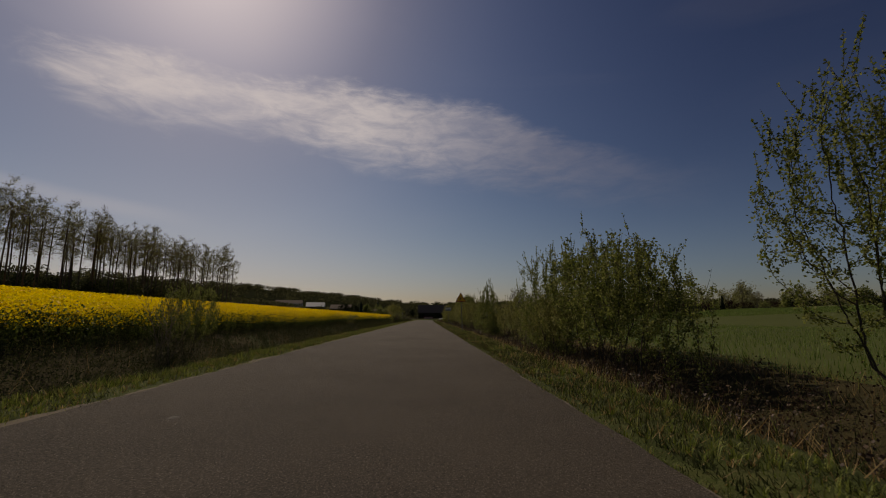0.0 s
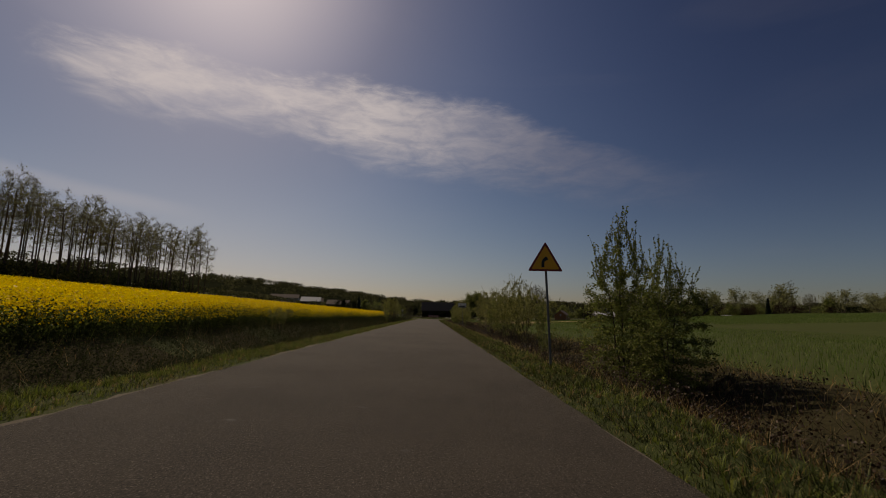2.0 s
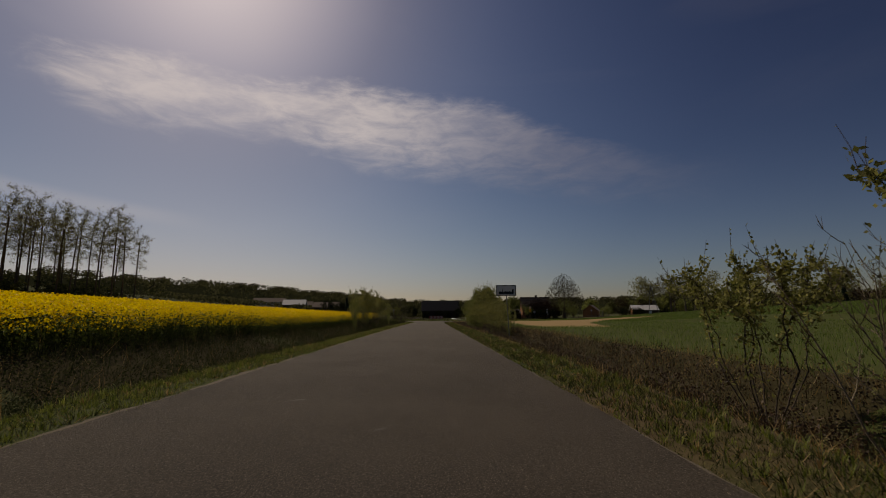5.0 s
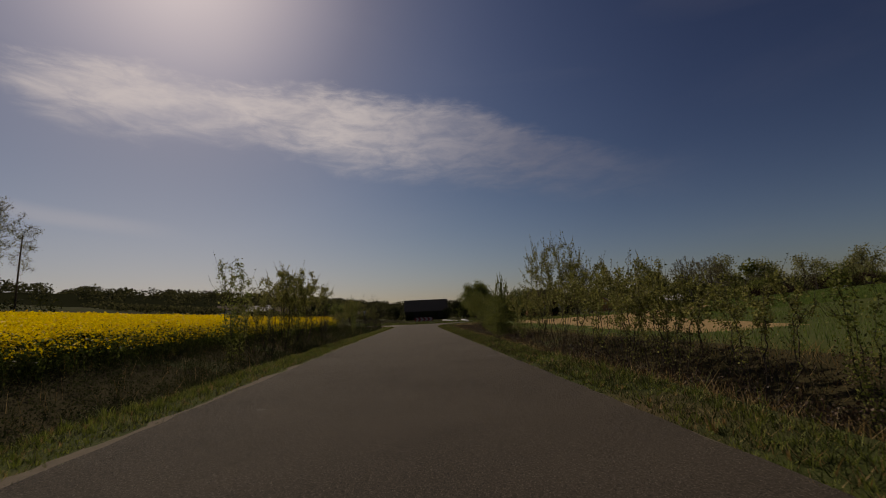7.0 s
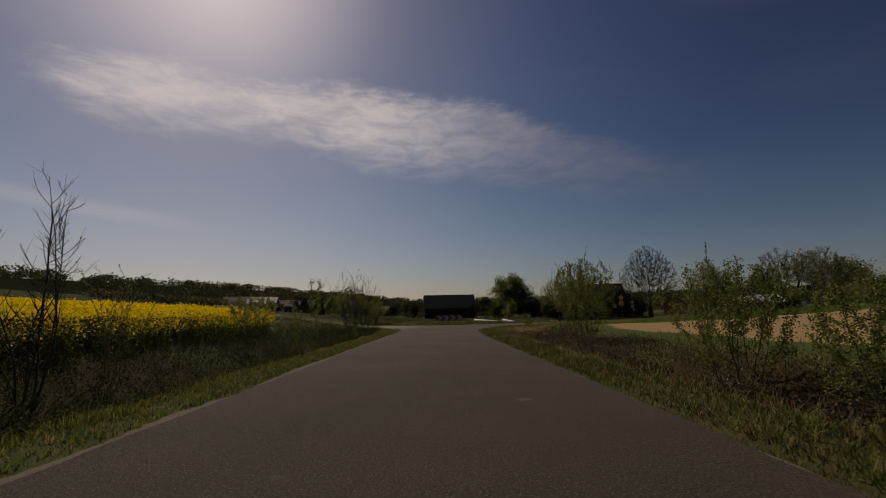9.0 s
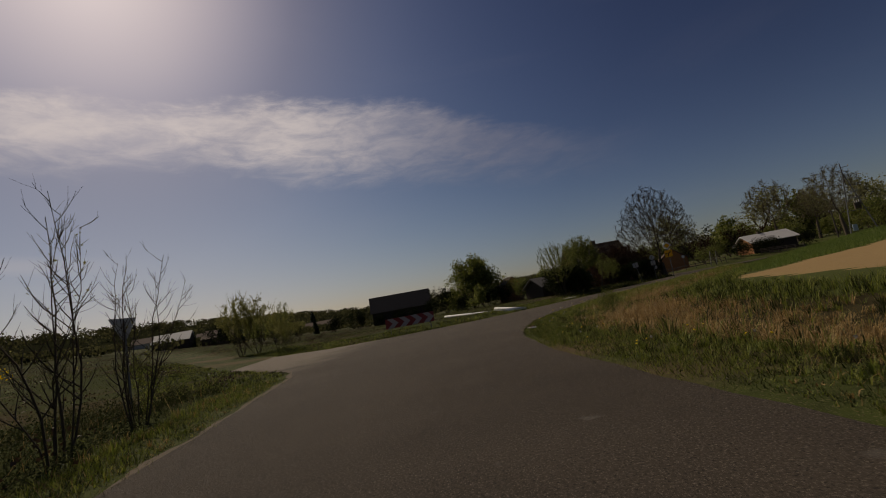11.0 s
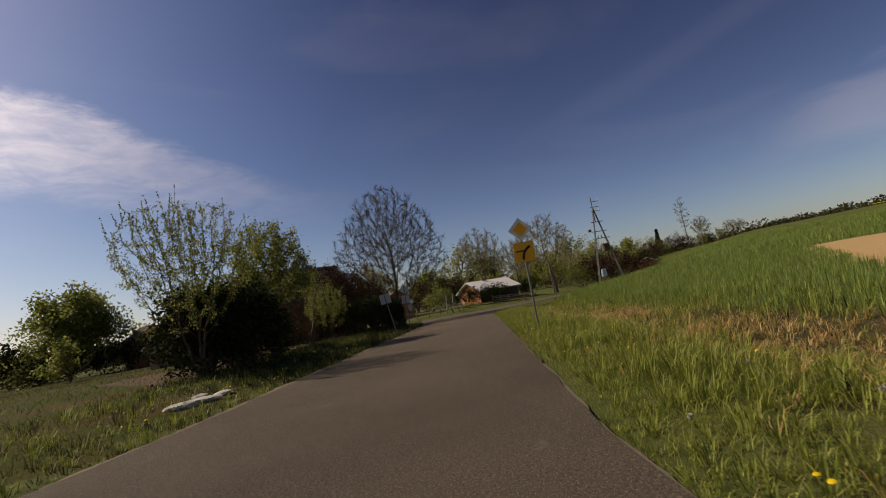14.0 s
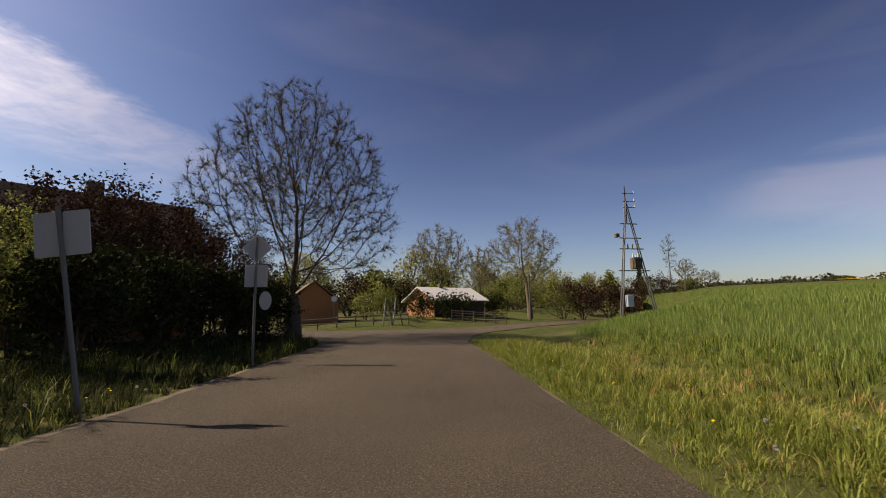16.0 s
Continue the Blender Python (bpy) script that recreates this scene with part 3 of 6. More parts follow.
def grow(seed, height, stems=1, trunk_r=0.15, levels=4, kids=(7, 6, 5, 4), spread=0.75, ratio=0.62, clear=0.3, up=0.12, lean=0.15, wiggle=0.16,
         sides=(7, 5, 4, 3, 3)):
    """A branch skeleton. Returns tube lists and the twig points with their directions."""
    r = np.random.default_rng(seed)
    V, F, twigs = [], [], []

    def branch(p, d, length, rad, level):
        n = 7 if level == 0 else (4 if level == 1 else 3)
        pts, dirs = [p], [d]
        for _ in range(n - 1):
            d = unit(d + r.normal(0, wiggle, 3) + np.array([0, 0, up * (0.4 if level == 0 else 1.0)]))
            p = p + d * length / (n - 1)
            pts.append(p), dirs.append(d)
        tube(pts, np.linspace(rad, max(rad * 0.32, 0.003), n), sides[min(level, len(sides) - 1)], V, F)
        if level >= levels - 1:
            for q, e in zip(pts[1:], dirs[1:]):
                twigs.append((q, e))
            return
        k = kids[min(level, len(kids) - 1)]
        for i in range(k):
            s = (clear if level == 0 else 0.22) + (1 - (clear if level == 0 else 0.22)) * ((i + r.random() * 0.8) / k)
            j = min(int(s * (n - 1)), n - 2)
            f = s * (n - 1) - j
            q = pts[j] * (1 - f) + pts[j + 1] * f
            a = r.random() * 2 * np.pi if level else (i * 2.4 + r.random())
            side = unit(np.cross(dirs[j], [math.cos(a), math.sin(a), 0.3]))
            side = unit(side * math.cos(a) + np.cross(dirs[j], side) * math.sin(a))
            sp = spread * (0.75 + 0.5 * r.random())
            e = unit(dirs[j] * math.cos(sp) + side * math.sin(sp))
            branch(q, e, length * ratio * (1.15 - 0.55 * s if level == 0 else 0.8 + 0.35 * r.random()), rad * (0.52 - 0.22 * s) + 0.002, level + 1)
        twigs.append((pts[-1], dirs[-1]))

    for i in range(stems):
        a = i * 2 * np.pi / max(stems, 1) + r.random()
        off = 0.0 if stems == 1 else 0.10 + 0.22 * r.random()
        tilt = lean * (0.5 + r.random())
        branch(np.array([math.cos(a) * off, math.sin(a) * off, -0.15]), unit(np.array([math.cos(a) * tilt, math.sin(a) * tilt, 1.0])),
               height * (0.72 + 0.28 * r.random() if stems > 1 else 0.9), trunk_r * (0.7 + 0.5 * r.random() if stems > 1 else 1), 0)
    return V, F, twigs


def leaves(twigs, count, size, seed, scatter=0.12, droop=0.0):
    """Kite-shaped leaves round the twigs, in tufts."""
    r = np.random.default_rng(seed)
    tp = np.array([t[0] for t in twigs])
    pick = r.integers(0, len(tp), count)
    c = tp[pick] + r.normal(0, scatter, (count, 3))
    a = r.normal(0, 1, (count, 3))
    a[:, 2] -= droop
    a /= np.linalg.norm(a, axis=1)[:, None]
    b = np.cross(a, r.normal(0, 1, (count, 3)))
    b /= np.linalg.norm(b, axis=1)[:, None] + 1e-9
    s = size * (0.55 + 0.9 * r.random((count, 1)))
    v = np.stack([c - a * s * 0.5, c + b * s * 0.3, c + a * s * 0.5, c - b * s * 0.3], 1).reshape(-1, 3)
    return v, np.arange(count * 4).reshape(-1, 4)


def sprays(twigs, count, length, width, seed):
    """Fine bare twigs as slender slips fanning out from the branch ends."""
    r = np.random.default_rng(seed)
    tp, td = np.array([t[0] for t in twigs]), np.array([t[1] for t in twigs])
    i = r.integers(0, len(tp), count)
    d = td[i] + r.normal(0, 0.55, (count, 3)) + np.array([0, 0, 0.15])
    d /= np.linalg.norm(d, axis=1)[:, None]
    side = np.cross(d, r.normal(0, 1, (count, 3)))
    side /= np.linalg.norm(side, axis=1)[:, None] + 1e-9
    ln = length * (0.5 + r.random((count, 1)))
    a = tp[i]
    v = np.stack([a - side * width, a + side * width, a + d * ln], 1).reshape(-1, 3)
    return v, np.arange(3 * count).reshape(-1, 3)


def plant(name, label, category, V, F, crown, bark, leaf, group="", fine=None):
    """A thing made of woody parts and a crown, at the origin."""
    e = thing(name, Matrix.Identity(4), label, category, group)
    mesh_object("trunk" if category == "tree" else "branch_frame", np.concatenate(V), np.concatenate(F), bark, e, smooth=True)
    if fine is not None:
        tagged(mesh_object("twig_spray", fine[0], fine[1], bark, e), kind="stuff")
    if crown is not None:
        mesh_object("crown" if category == "tree" else "foliage", crown[0], crown[1], leaf, e)
    return e


def place(src, x, y, s=1.0, turn=0.0, sz=None, sink=0.0, z=None, label=""):
    m = Matrix.Translation((x, y, (land_at(x, y) if z is None else z) - sink)) @ Matrix.Rotation(turn, 4, "Z") @ Matrix.Diagonal((s, s, sz or s, 1))
    c = copy_thing(src, Matrix.Identity(4))
    c.matrix_basis = m
    if label:
        tagged(c, label)
    return c


PROTOTYPES = []


def prototype(*a, **k):
    e = plant(*a, **k)
    PROTOTYPES.append(e)
    return e


def leaf_cards(p, d, size, seed, spread=1.0):
    """Kite leaves set along shoots at p with direction d."""
    r = np.random.default_rng(seed)
    p, d = np.asarray(p), np.asarray(d)
    n = len(p)
    a = d * 0.6 + r.normal(0, 0.6 * spread, (n, 3)) + np.array([0, 0, 0.1])
    a /= np.linalg.norm(a, axis=1)[:, None] + 1e-9
    b = np.cross(a, r.normal(0, 1, (n, 3)))
    b /= np.linalg.norm(b, axis=1)[:, None] + 1e-9
    s = size * (0.55 + 0.9 * r.random((n, 1)))
    q = p + a * s * 0.35
    v = np.stack([q - a * s * 0.5, q + b * s * 0.30, q + a * s * 0.5, q - b * s * 0.30], 1).reshape(-1, 3)
    return v, np.arange(n * 4).reshape(-1, 4)


def bush_parts(seed, h, stems, tilt, shoots, reach, dens, size, clear=0.2, rise=0.16, taper=0.55, wander=0.10, base=0.25, bare=0.0):
    """Rising stems with leafy side shoots. Returns tube lists and leaf cards."""
    r = np.random.default_rng(seed)
    V, F, P, D = [], [], [], []

    def shoot(p, d, length, rad, n, up, leafy, thick_end=0.35):
        pts, dirs = [p], [d]
        for _ in range(n - 1):
            d = unit(d + r.normal(0, wander, 3) + np.array([0, 0, up]))
            p = p + d * length / (n - 1)
            pts.append(p), dirs.append(d)
        tube(pts, np.linspace(rad, max(rad * thick_end, 0.0022), n), 4 if rad > 0.012 else 3, V, F)
        if leafy > 0:
            m = r.poisson(leafy * length)
            t = r.random(m) ** 0.8 * (n - 1)
            i = np.minimum(t.astype(int), n - 2)
            f = (t - i)[:, None]
            q = np.array(pts)
            P.append(q[i] * (1 - f) + q[i + 1] * f + r.normal(0, 0.02, (m, 3)))
            D.append(np.array(dirs)[i])
        return pts, dirs

    for k in range(stems):
        a = (k + r.random()) * 2 * np.pi / stems
        tl = tilt * (0.25 + 0.9 * r.random()) if stems > 1 else tilt * 0.2
        d = unit(np.array([math.cos(a) * tl, math.sin(a) * tl, 1.0]))
        ln = h * (0.74 + 0.36 * r.random() if stems > 1 else 1.05)
        off = base * (0.3 + 0.7 * r.random()) if stems > 1 else 0.0
        pts, dirs = shoot(np.array([math.cos(a) * off, math.sin(a) * off, -0.15]), d, ln, 0.0055 * h * (0.7 + 0.5 * r.random()), 9, rise * 0.35, 0.0, 0.2)
        for j in range(shoots):
            u = clear + (1 - clear) * (j + r.random()) / shoots
            i = min(int(u * 8), 7)
            f = u * 8 - i
            p = pts[i] * (1 - f) + pts[i + 1] * f
            b = r.random() * 2 * np.pi
            out = unit(np.array([math.cos(b), math.sin(b), 0.0]) + 0.4 * np.array([math.cos(a), math.sin(a), 0.0]))
            e = unit(dirs[i] * 0.75 + out * (0.75 + 0.5 * r.random()))
            l2 = reach * h * (1 - taper * u) * (0.6 + 0.7 * r.random())
            lf = 0 if r.random() < bare else dens
            p2, d2 = shoot(p, e, l2, 0.0032 * h * (1 - 0.6 * u) + 0.002, 5, rise, lf)
            for _ in range(3):
                q = r.integers(1, 4)
                g = unit(d2[q] + r.normal(0, 0.45, 3) + np.array([0, 0, 0.2]))
                shoot(p2[q], g, l2 * (0.3 + 0.35 * r.random()), 0.004, 3, rise, lf * 1.2)
        if bare < 0.9:
            m = r.poisson(dens * ln * 0.35)
            t = 4 + 4 * r.random(m)
            i = np.minimum(t.astype(int), 7)
            f = (t - i)[:, None]
            q = np.array(pts)
            P.append(q[i] * (1 - f) + q[i + 1] * f), D.append(np.array(dirs)[i])
    return V, F, leaf_cards(np.concatenate(P), np.concatenate(D), size, seed + 1)


def shrub(seed, lab, leaf, bark=None, name="roadside_shrub", cat="shrub", group="roadside shrubs", **kw):
    V, F, crown = bush_parts(seed, **kw)
    return prototype(name, lab, cat, V, F, crown, bark or M_BARK, leaf, group)


def crown_tree(seed, h, centre, rx, rz, n, step, fork, trunk_r, kill=1.7, sway=0.12, lean=(0.0, 0.0), tip=0.006, power=2.3, bias=0.6, egg=0.25, stems=1, fan=0.0):
    """A tree whose limbs reach out to points filling an egg-shaped crown. Returns tube lists and the twig ends."""
    r = np.random.default_rng(seed)
    u = r.normal(0, 1, (n, 3))
    u /= np.linalg.norm(u, axis=1)[:, None]
    u *= (r.random(n) ** bias)[:, None]
    wide = rx * (1 - egg * u[:, 2])
    pts = np.stack([u[:, 0] * wide + lean[0], u[:, 1] * wide + lean[1], centre + u[:, 2] * rz], 1)
    k = max(2, int(fork / step))
    nodes, parent = [], []
    for q in range(stems):
        a = (q + 0.7 * r.random()) * 2 * np.pi / stems
        out = np.array([math.cos(a), math.sin(a), 0.0]) * fan * (0.35 + 0.8 * r.random())
        for i in range(k + 1):
            u_ = i / k
            parent.append(len(nodes) - 1 if i else -1)
            nodes.append(np.array([lean[0] * 0.5 * u_ ** 2 + 0.02 * math.sin(i * 0.7), lean[1] * 0.5 * u_ ** 2, -0.2 + (fork + 0.2) * u_]) + out * (0.04 + 0.96 * u_) + (r.normal(0, 0.008, 3) if stems > 1 else 0))
    dist = np.full(n, 1e9)
    near_ = np.zeros(n, int)
    first = 0
    for _ in range(140):
        fresh = np.array(nodes[first:])
        d = np.linalg.norm(pts[:, None] - fresh[None], axis=2)
        j = d.argmin(1)
        m = d[np.arange(len(pts)), j]
        better = m < dist
        near_[better], dist[better] = j[better] + first, m[better]
        live = (dist > kill * step) & (better | (r.random(len(pts)) < 0.6))
        pts, dist, near_ = pts[live], dist[live], near_[live]
        if not len(pts):
            break
        first = len(nodes)
        base = np.array(nodes)
        pull = pts - base[near_]
        pull /= np.linalg.norm(pull, axis=1)[:, None] + 1e-9
        total = np.zeros((len(base), 3))
        np.add.at(total, near_, pull)
        for i in np.unique(near_):
            g = unit(unit(total[i]) + r.normal(0, sway, 3) + np.array([0, 0, 0.06]))
            nodes.append(base[i] + g * step), parent.append(int(i))
        if len(nodes) > 9000:
            break
    nodes, parent = np.array(nodes), np.array(parent)
    area = np.zeros(len(nodes))
    kids = np.bincount(parent[parent >= 0], minlength=len(nodes))
    for i in range(len(nodes) - 1, -1, -1):
        if kids[i] == 0:
            area[i] = tip ** power
        if parent[i] >= 0:
            area[parent[i]] += area[i]
    rad = area ** (1 / power)
    rad *= min(1.0, trunk_r / rad[parent < 0].max())
    rad = np.maximum(rad, tip * 0.6)
    if stems == 1:
        rad[: k + 1] = np.maximum(rad[: k + 1], np.linspace(trunk_r * 1.25, trunk_r * 0.8, k + 1))
    V, F = [], []
    c = np.nonzero(parent >= 0)[0]
    for thick, sides in ((True, 7), (False, 3)):
        e = c[(rad[c] > 0.05) == thick]
        if not len(e):
            continue
        a, b = nodes[parent[e]], nodes[e]
        d = b - a
        d /= np.linalg.norm(d, axis=1)[:, None] + 1e-9
        x = np.cross(d, np.array([0.31, 0.87, 0.38]))
        x /= np.linalg.norm(x, axis=1)[:, None]
        y = np.cross(d, x)
        ang = np.linspace(0, 2 * np.pi, sides, endpoint=False)
        ring = x[:, None] * np.cos(ang)[None, :, None] + y[:, None] * np.sin(ang)[None, :, None]
        ra = np.minimum(rad[parent[e]], rad[e] * 1.35)
        v = np.concatenate([a[:, None] + ring * ra[:, None, None], b[:, None] + ring * rad[e][:, None, None]], 1)
        off = sum(len(q) for q in V)
        i = np.arange(sides)
        quad = np.stack([i, (i + 1) % sides, (i + 1) % sides + sides, i + sides], 1)
        V.append(v.reshape(-1, 3)), F.append((off + quad[None] + 2 * sides * np.arange(len(e))[:, None, None]).reshape(-1, 4))
    thin = c[rad[c] < tip * 2.6]
    d = nodes[thin] - nodes[parent[thin]]
    d /= np.linalg.norm(d, axis=1)[:, None] + 1e-9
    return V, F, list(zip(nodes[thin], d))


def dense(seed, lab, leaf, h, rx, n, count, size, low=0.5, egg=-0.25, bark=None, name="roadside_shrub", cat="shrub", group="roadside shrubs", fork=0.25, sway=0.16, tip=0.0042, step=0.13, spires=60, trunk=0.03, bias=0.6, jit=0.05, stems=8, fan=0.4, rise=0.0):
    """A bush or young tree grown from its base into a crown of leafy twigs, with longer shoots on top."""
    V, F, tw = crown_tree(seed, h, (h + low) / 2, rx, (h - low) / 2, n, step, fork, trunk, sway=sway, tip=tip, power=2.2, egg=egg, bias=bias, stems=stems, fan=fan)
    r = np.random.default_rng(seed + 5)
    P, D = [], []
    high = [t for t in tw if t[0][2] > 0.62 * h]
    for i in r.integers(0, len(high), spires):
        p, d = high[i]
        ln = h * (0.06 + 0.12 * r.random())
        e = unit(d * 0.5 + np.array([0, 0, 1.0]) + r.normal(0, 0.2, 3))
        tube([p, p + e * ln * 0.5 + r.normal(0, 0.015, 3), p + e * ln], [0.005, 0.004, 0.002], 3, V, F)
        m = max(2, int(16 * ln * count / 6000))
        t = r.random((m, 1))
        P.append(p + e * ln * t), D.append(np.repeat(e[None], m, 0))
    tp, td = np.array([t[0] for t in tw]), np.array([t[1] for t in tw])
    odds = np.clip(tp[:, 2] / h, 0.02, 1.2) ** rise
    q = r.choice(len(tp), count, p=odds / odds.sum())
    P.append(tp[q] - td[q] * step * r.random((count, 1)) + r.normal(0, jit, (count, 3))), D.append(td[q])
    return prototype(name, lab, cat, V, F, leaf_cards(np.concatenate(P), np.concatenate(D), size, seed + 1, 1.3), bark or M_BARK, leaf, group)


SHRUB_A = dense(11, "grey-green willow shrub coming into leaf above the ditch", M_LEAF_GREY, 3.5, 1.3, 700, 7500, 0.052, 0.9, -0.2, fork=0.8, stems=9, fan=0.7, sway=0.2, rise=1.2)
SHRUB_B = dense(12, "dense fresh green leafy shrub on the ditch bank", M_LEAF, 3.6, 1.5, 1100, 12500, 0.055, 0.5, 0.0, fork=0.4, fan=0.5)
SHRUB_C = dense(13, "open many-stemmed willow shrub with leafy shoot tips", M_LEAF_GREY, 3.0, 1.35, 330, 5000, 0.062, 1.2, -0.45, fork=1.0, stems=8, fan=0.85, sway=0.2, trunk=0.036, tip=0.0055, rise=2.0)
SHRUB_D = shrub(14, "thin bare shrub with opening buds", M_BUD, M_BARK_PALE, h=3.5, stems=10, tilt=0.36, shoots=8, reach=0.22, dens=6, size=0.055, clear=0.3, bare=0.5)
SHRUB_E = dense(15, "slender young sapling with sparse green leaves", M_LEAF, 3.3, 0.62, 130, 1400, 0.06, 0.9, -0.1, fork=0.9, spires=14, jit=0.06, stems=3, fan=0.15, trunk=0.02)
SHRUB_F = dense(16, "open many-stemmed willow shrub in sparse grey-green leaf", M_LEAF_GREY, 3.2, 1.25, 270, 3800, 0.062, 1.2, -0.45, M_BARK, fork=1.0, stems=7, fan=0.75, sway=0.2, trunk=0.036, tip=0.0055, rise=2.0)
SMALL_TREE = dense(21, "upright conical young birch in small fresh leaves on the ditch bank", M_LEAF, 4.6, 1.2, 1700, 21000, 0.056, 0.0, 0.55, name="young_tree", cat="tree", fork=2.6, trunk=0.03, sway=0.14, spires=70, stems=4, fan=0.35, step=0.12)
BIG_SHRUB = dense(22, "tall broad leafy bush with overhanging shoots beside the ditch", M_LEAF, 5.6, 2.0, 1900, 19000, 0.06, 0.2, 0.0, name="willow_bush", trunk=0.04, spires=110, fork=0.35, fan=0.5)
WILLOW = dense(23, "tall grey-green willow bush in young leaf beside the ditch", M_LEAF_GREY, 4.9, 1.55, 1000, 9500, 0.054, 0.9, -0.05, name="willow_bush", trunk=0.045, spires=110, fork=1.1, stems=10, fan=0.9, sway=0.18, rise=1.2)
SAPLING = shrub(25, "bare dark saplings with hardly a leaf beside the road", M_BUD, name="bare_sapling", cat="tree", group="bare saplings", h=4.9, stems=7, tilt=0.24, shoots=12, reach=0.24, dens=2, size=0.06, clear=0.2, bare=0.8, rise=0.2)

# a row of tall woodland trees: long clear stems, thin crowns
WOOD = []
for i in range(4):
    V_, F_, T_ = crown_tree(31 + i, 20.0, 13.2, 2.7, 7.2, 190, 0.55, 15.0 - 1.5 * (i % 2), 0.13, sway=0.18, lean=(0.5 * (i - 1.5), 0.4), tip=0.016, egg=-0.15)
    WOOD.append(prototype("woodland_tree", "tall slender woodland tree with a thin half-bare crown", "tree", V_, F_, leaves(T_, 1300, 0.19, 40 + i, 0.35), M_BARK, M_BUD, "edge of the wood", sprays(T_, 1500, 0.8, 0.014, i)))
# big half-bare lime and field trees
V_, F_, T_ = crown_tree(51, 15.2, 8.6, 6.0, 6.5, 3600, 0.28, 2.3, 0.52, sway=0.09, tip=0.009, power=2.02, egg=0.34)
LIME = prototype("lime_tree", "large half-bare lime tree with a broad domed crown of fine twigs", "tree", V_, F_, leaves(T_, 14000, 0.06, 7, 0.22), M_BARK, M_BUD, "", sprays(T_, 46000, 0.5, 0.0072, 77))
FIELD = []
for i in range(3):
    V_, F_, T_ = crown_tree(61 + i, 11.2, 7.4, 4.2 - 0.3 * i, 3.8, 700, 0.34, 3.0 + 0.4 * i, 0.26, sway=0.14, lean=(0.6 - 0.5 * i, 0.3), tip=0.012, power=1.92, egg=0.1)
    FIELD.append(prototype("field_tree", "half-bare tree with a rounded open crown of fine branches", "tree", V_, F_, leaves(T_, 3600, 0.13, 70 + i, 0.2), M_TWIG, M_BUD, "village trees", sprays(T_, 7500, 0.6, 0.011, 78 + i)))
V_, F_, T_ = grow(71, 9.5, trunk_r=0.28, levels=4, kids=(12, 8, 6), spread=0.95, ratio=0.62, clear=0.06, up=0.06, sides=(7, 5, 3, 3))
GREEN_TREE = prototype("leafy_tree", "dense round fresh green tree", "tree", V_, F_, leaves(T_, 17000, 0.40, 8, 0.5), M_BARK, M_LEAF, "village trees")
V_, F_, T_ = grow(72, 7.0, trunk_r=0.12, stems=4, levels=4, kids=(8, 5, 3), spread=0.75, ratio=0.5, clear=0.06, up=0.05, lean=0.4, sides=(5, 4, 3, 3))
DARK_BUSH = prototype("dark_bush", "dense dark garden bush in heavy shade", "shrub", V_, F_, leaves(T_, 5000, 0.29, 9, 0.28), M_BARK, M_LEAF_SHADED, "garden bushes")
V_, F_, T_ = grow(73, 6.0, trunk_r=0.10, stems=5, levels=4, kids=(8, 5, 4), spread=0.6, ratio=0.48, clear=0.06, up=0.08, lean=0.35, sides=(5, 4, 3, 3))
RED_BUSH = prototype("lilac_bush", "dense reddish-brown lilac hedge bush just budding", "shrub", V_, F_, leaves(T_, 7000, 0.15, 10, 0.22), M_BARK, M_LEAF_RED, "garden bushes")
V_, F_, T_ = crown_tree(74, 5.0, 3.25, 1.75, 1.75, 420, 0.16, 1.0, 0.14, sway=0.22, lean=(0.2, -0.1), tip=0.0065, egg=0.2)
APPLE = prototype("apple_tree", "crooked apple tree in fresh yellow-green leaf", "tree", V_, F_, leaves(T_, 15000, 0.085, 11, 0.12), M_BARK, M_LEAF, "orchard trees", sprays(T_, 900, 0.35, 0.004, 12))
V_, F_, T_ = crown_tree(79, 4.9, 3.4, 1.5, 1.5, 130, 0.17, 1.5, 0.11, sway=0.3, lean=(-0.5, 0.3), tip=0.008, egg=0.0)
APPLE_THIN = prototype("apple_tree", "thin crooked apple tree with few fresh leaves beside the hedge", "tree", V_, F_, leaves(T_, 1500, 0.085, 13, 0.08), M_BARK, M_LEAF, "orchard trees", sprays(T_, 500, 0.35, 0.004, 14))
TALL_BUSH = dense(75, "tall many-stemmed bush in fresh light-green leaf beside the road", M_LEAF, 6.2, 2.3, 2000, 17000, 0.062, 1.3, -0.4, name="tall_leafy_bush", group="orchard trees", fork=0.9, trunk=0.09, step=0.16, tip=0.0058, spires=80, stems=3, fan=0.3)


def conifer(name, lab, h, seed):
    r = np.random.default_rng(seed)
    V, F = [], []
    tube([(0, 0, -0.2), (0, 0, h * 0.5), (0, 0, h)], [0.02 * h, 0.012 * h, 0.01], 6, V, F)
    pts = []
    z = 0.06 * h
    while z < h:
        reach = 0.19 * h * (1 - z / h) + 0.08
        for a in r.random(9) * 2 * np.pi:
            for s in np.linspace(0.15, 1, 5):
                pts.append((np.array([math.cos(a) * reach * s, math.sin(a) * reach * s, z - 0.3 * reach * s]), None))
        z += 0.045 * h
    return prototype(name, lab, "tree", V, F, leaves(pts, 5000, 0.05 * h, seed, 0.012 * h), M_BARK, M_NEEDLE, "conifers")


SPRUCE = conifer("spruce", "dark upright spruce at the field edge", 14.0, 81)


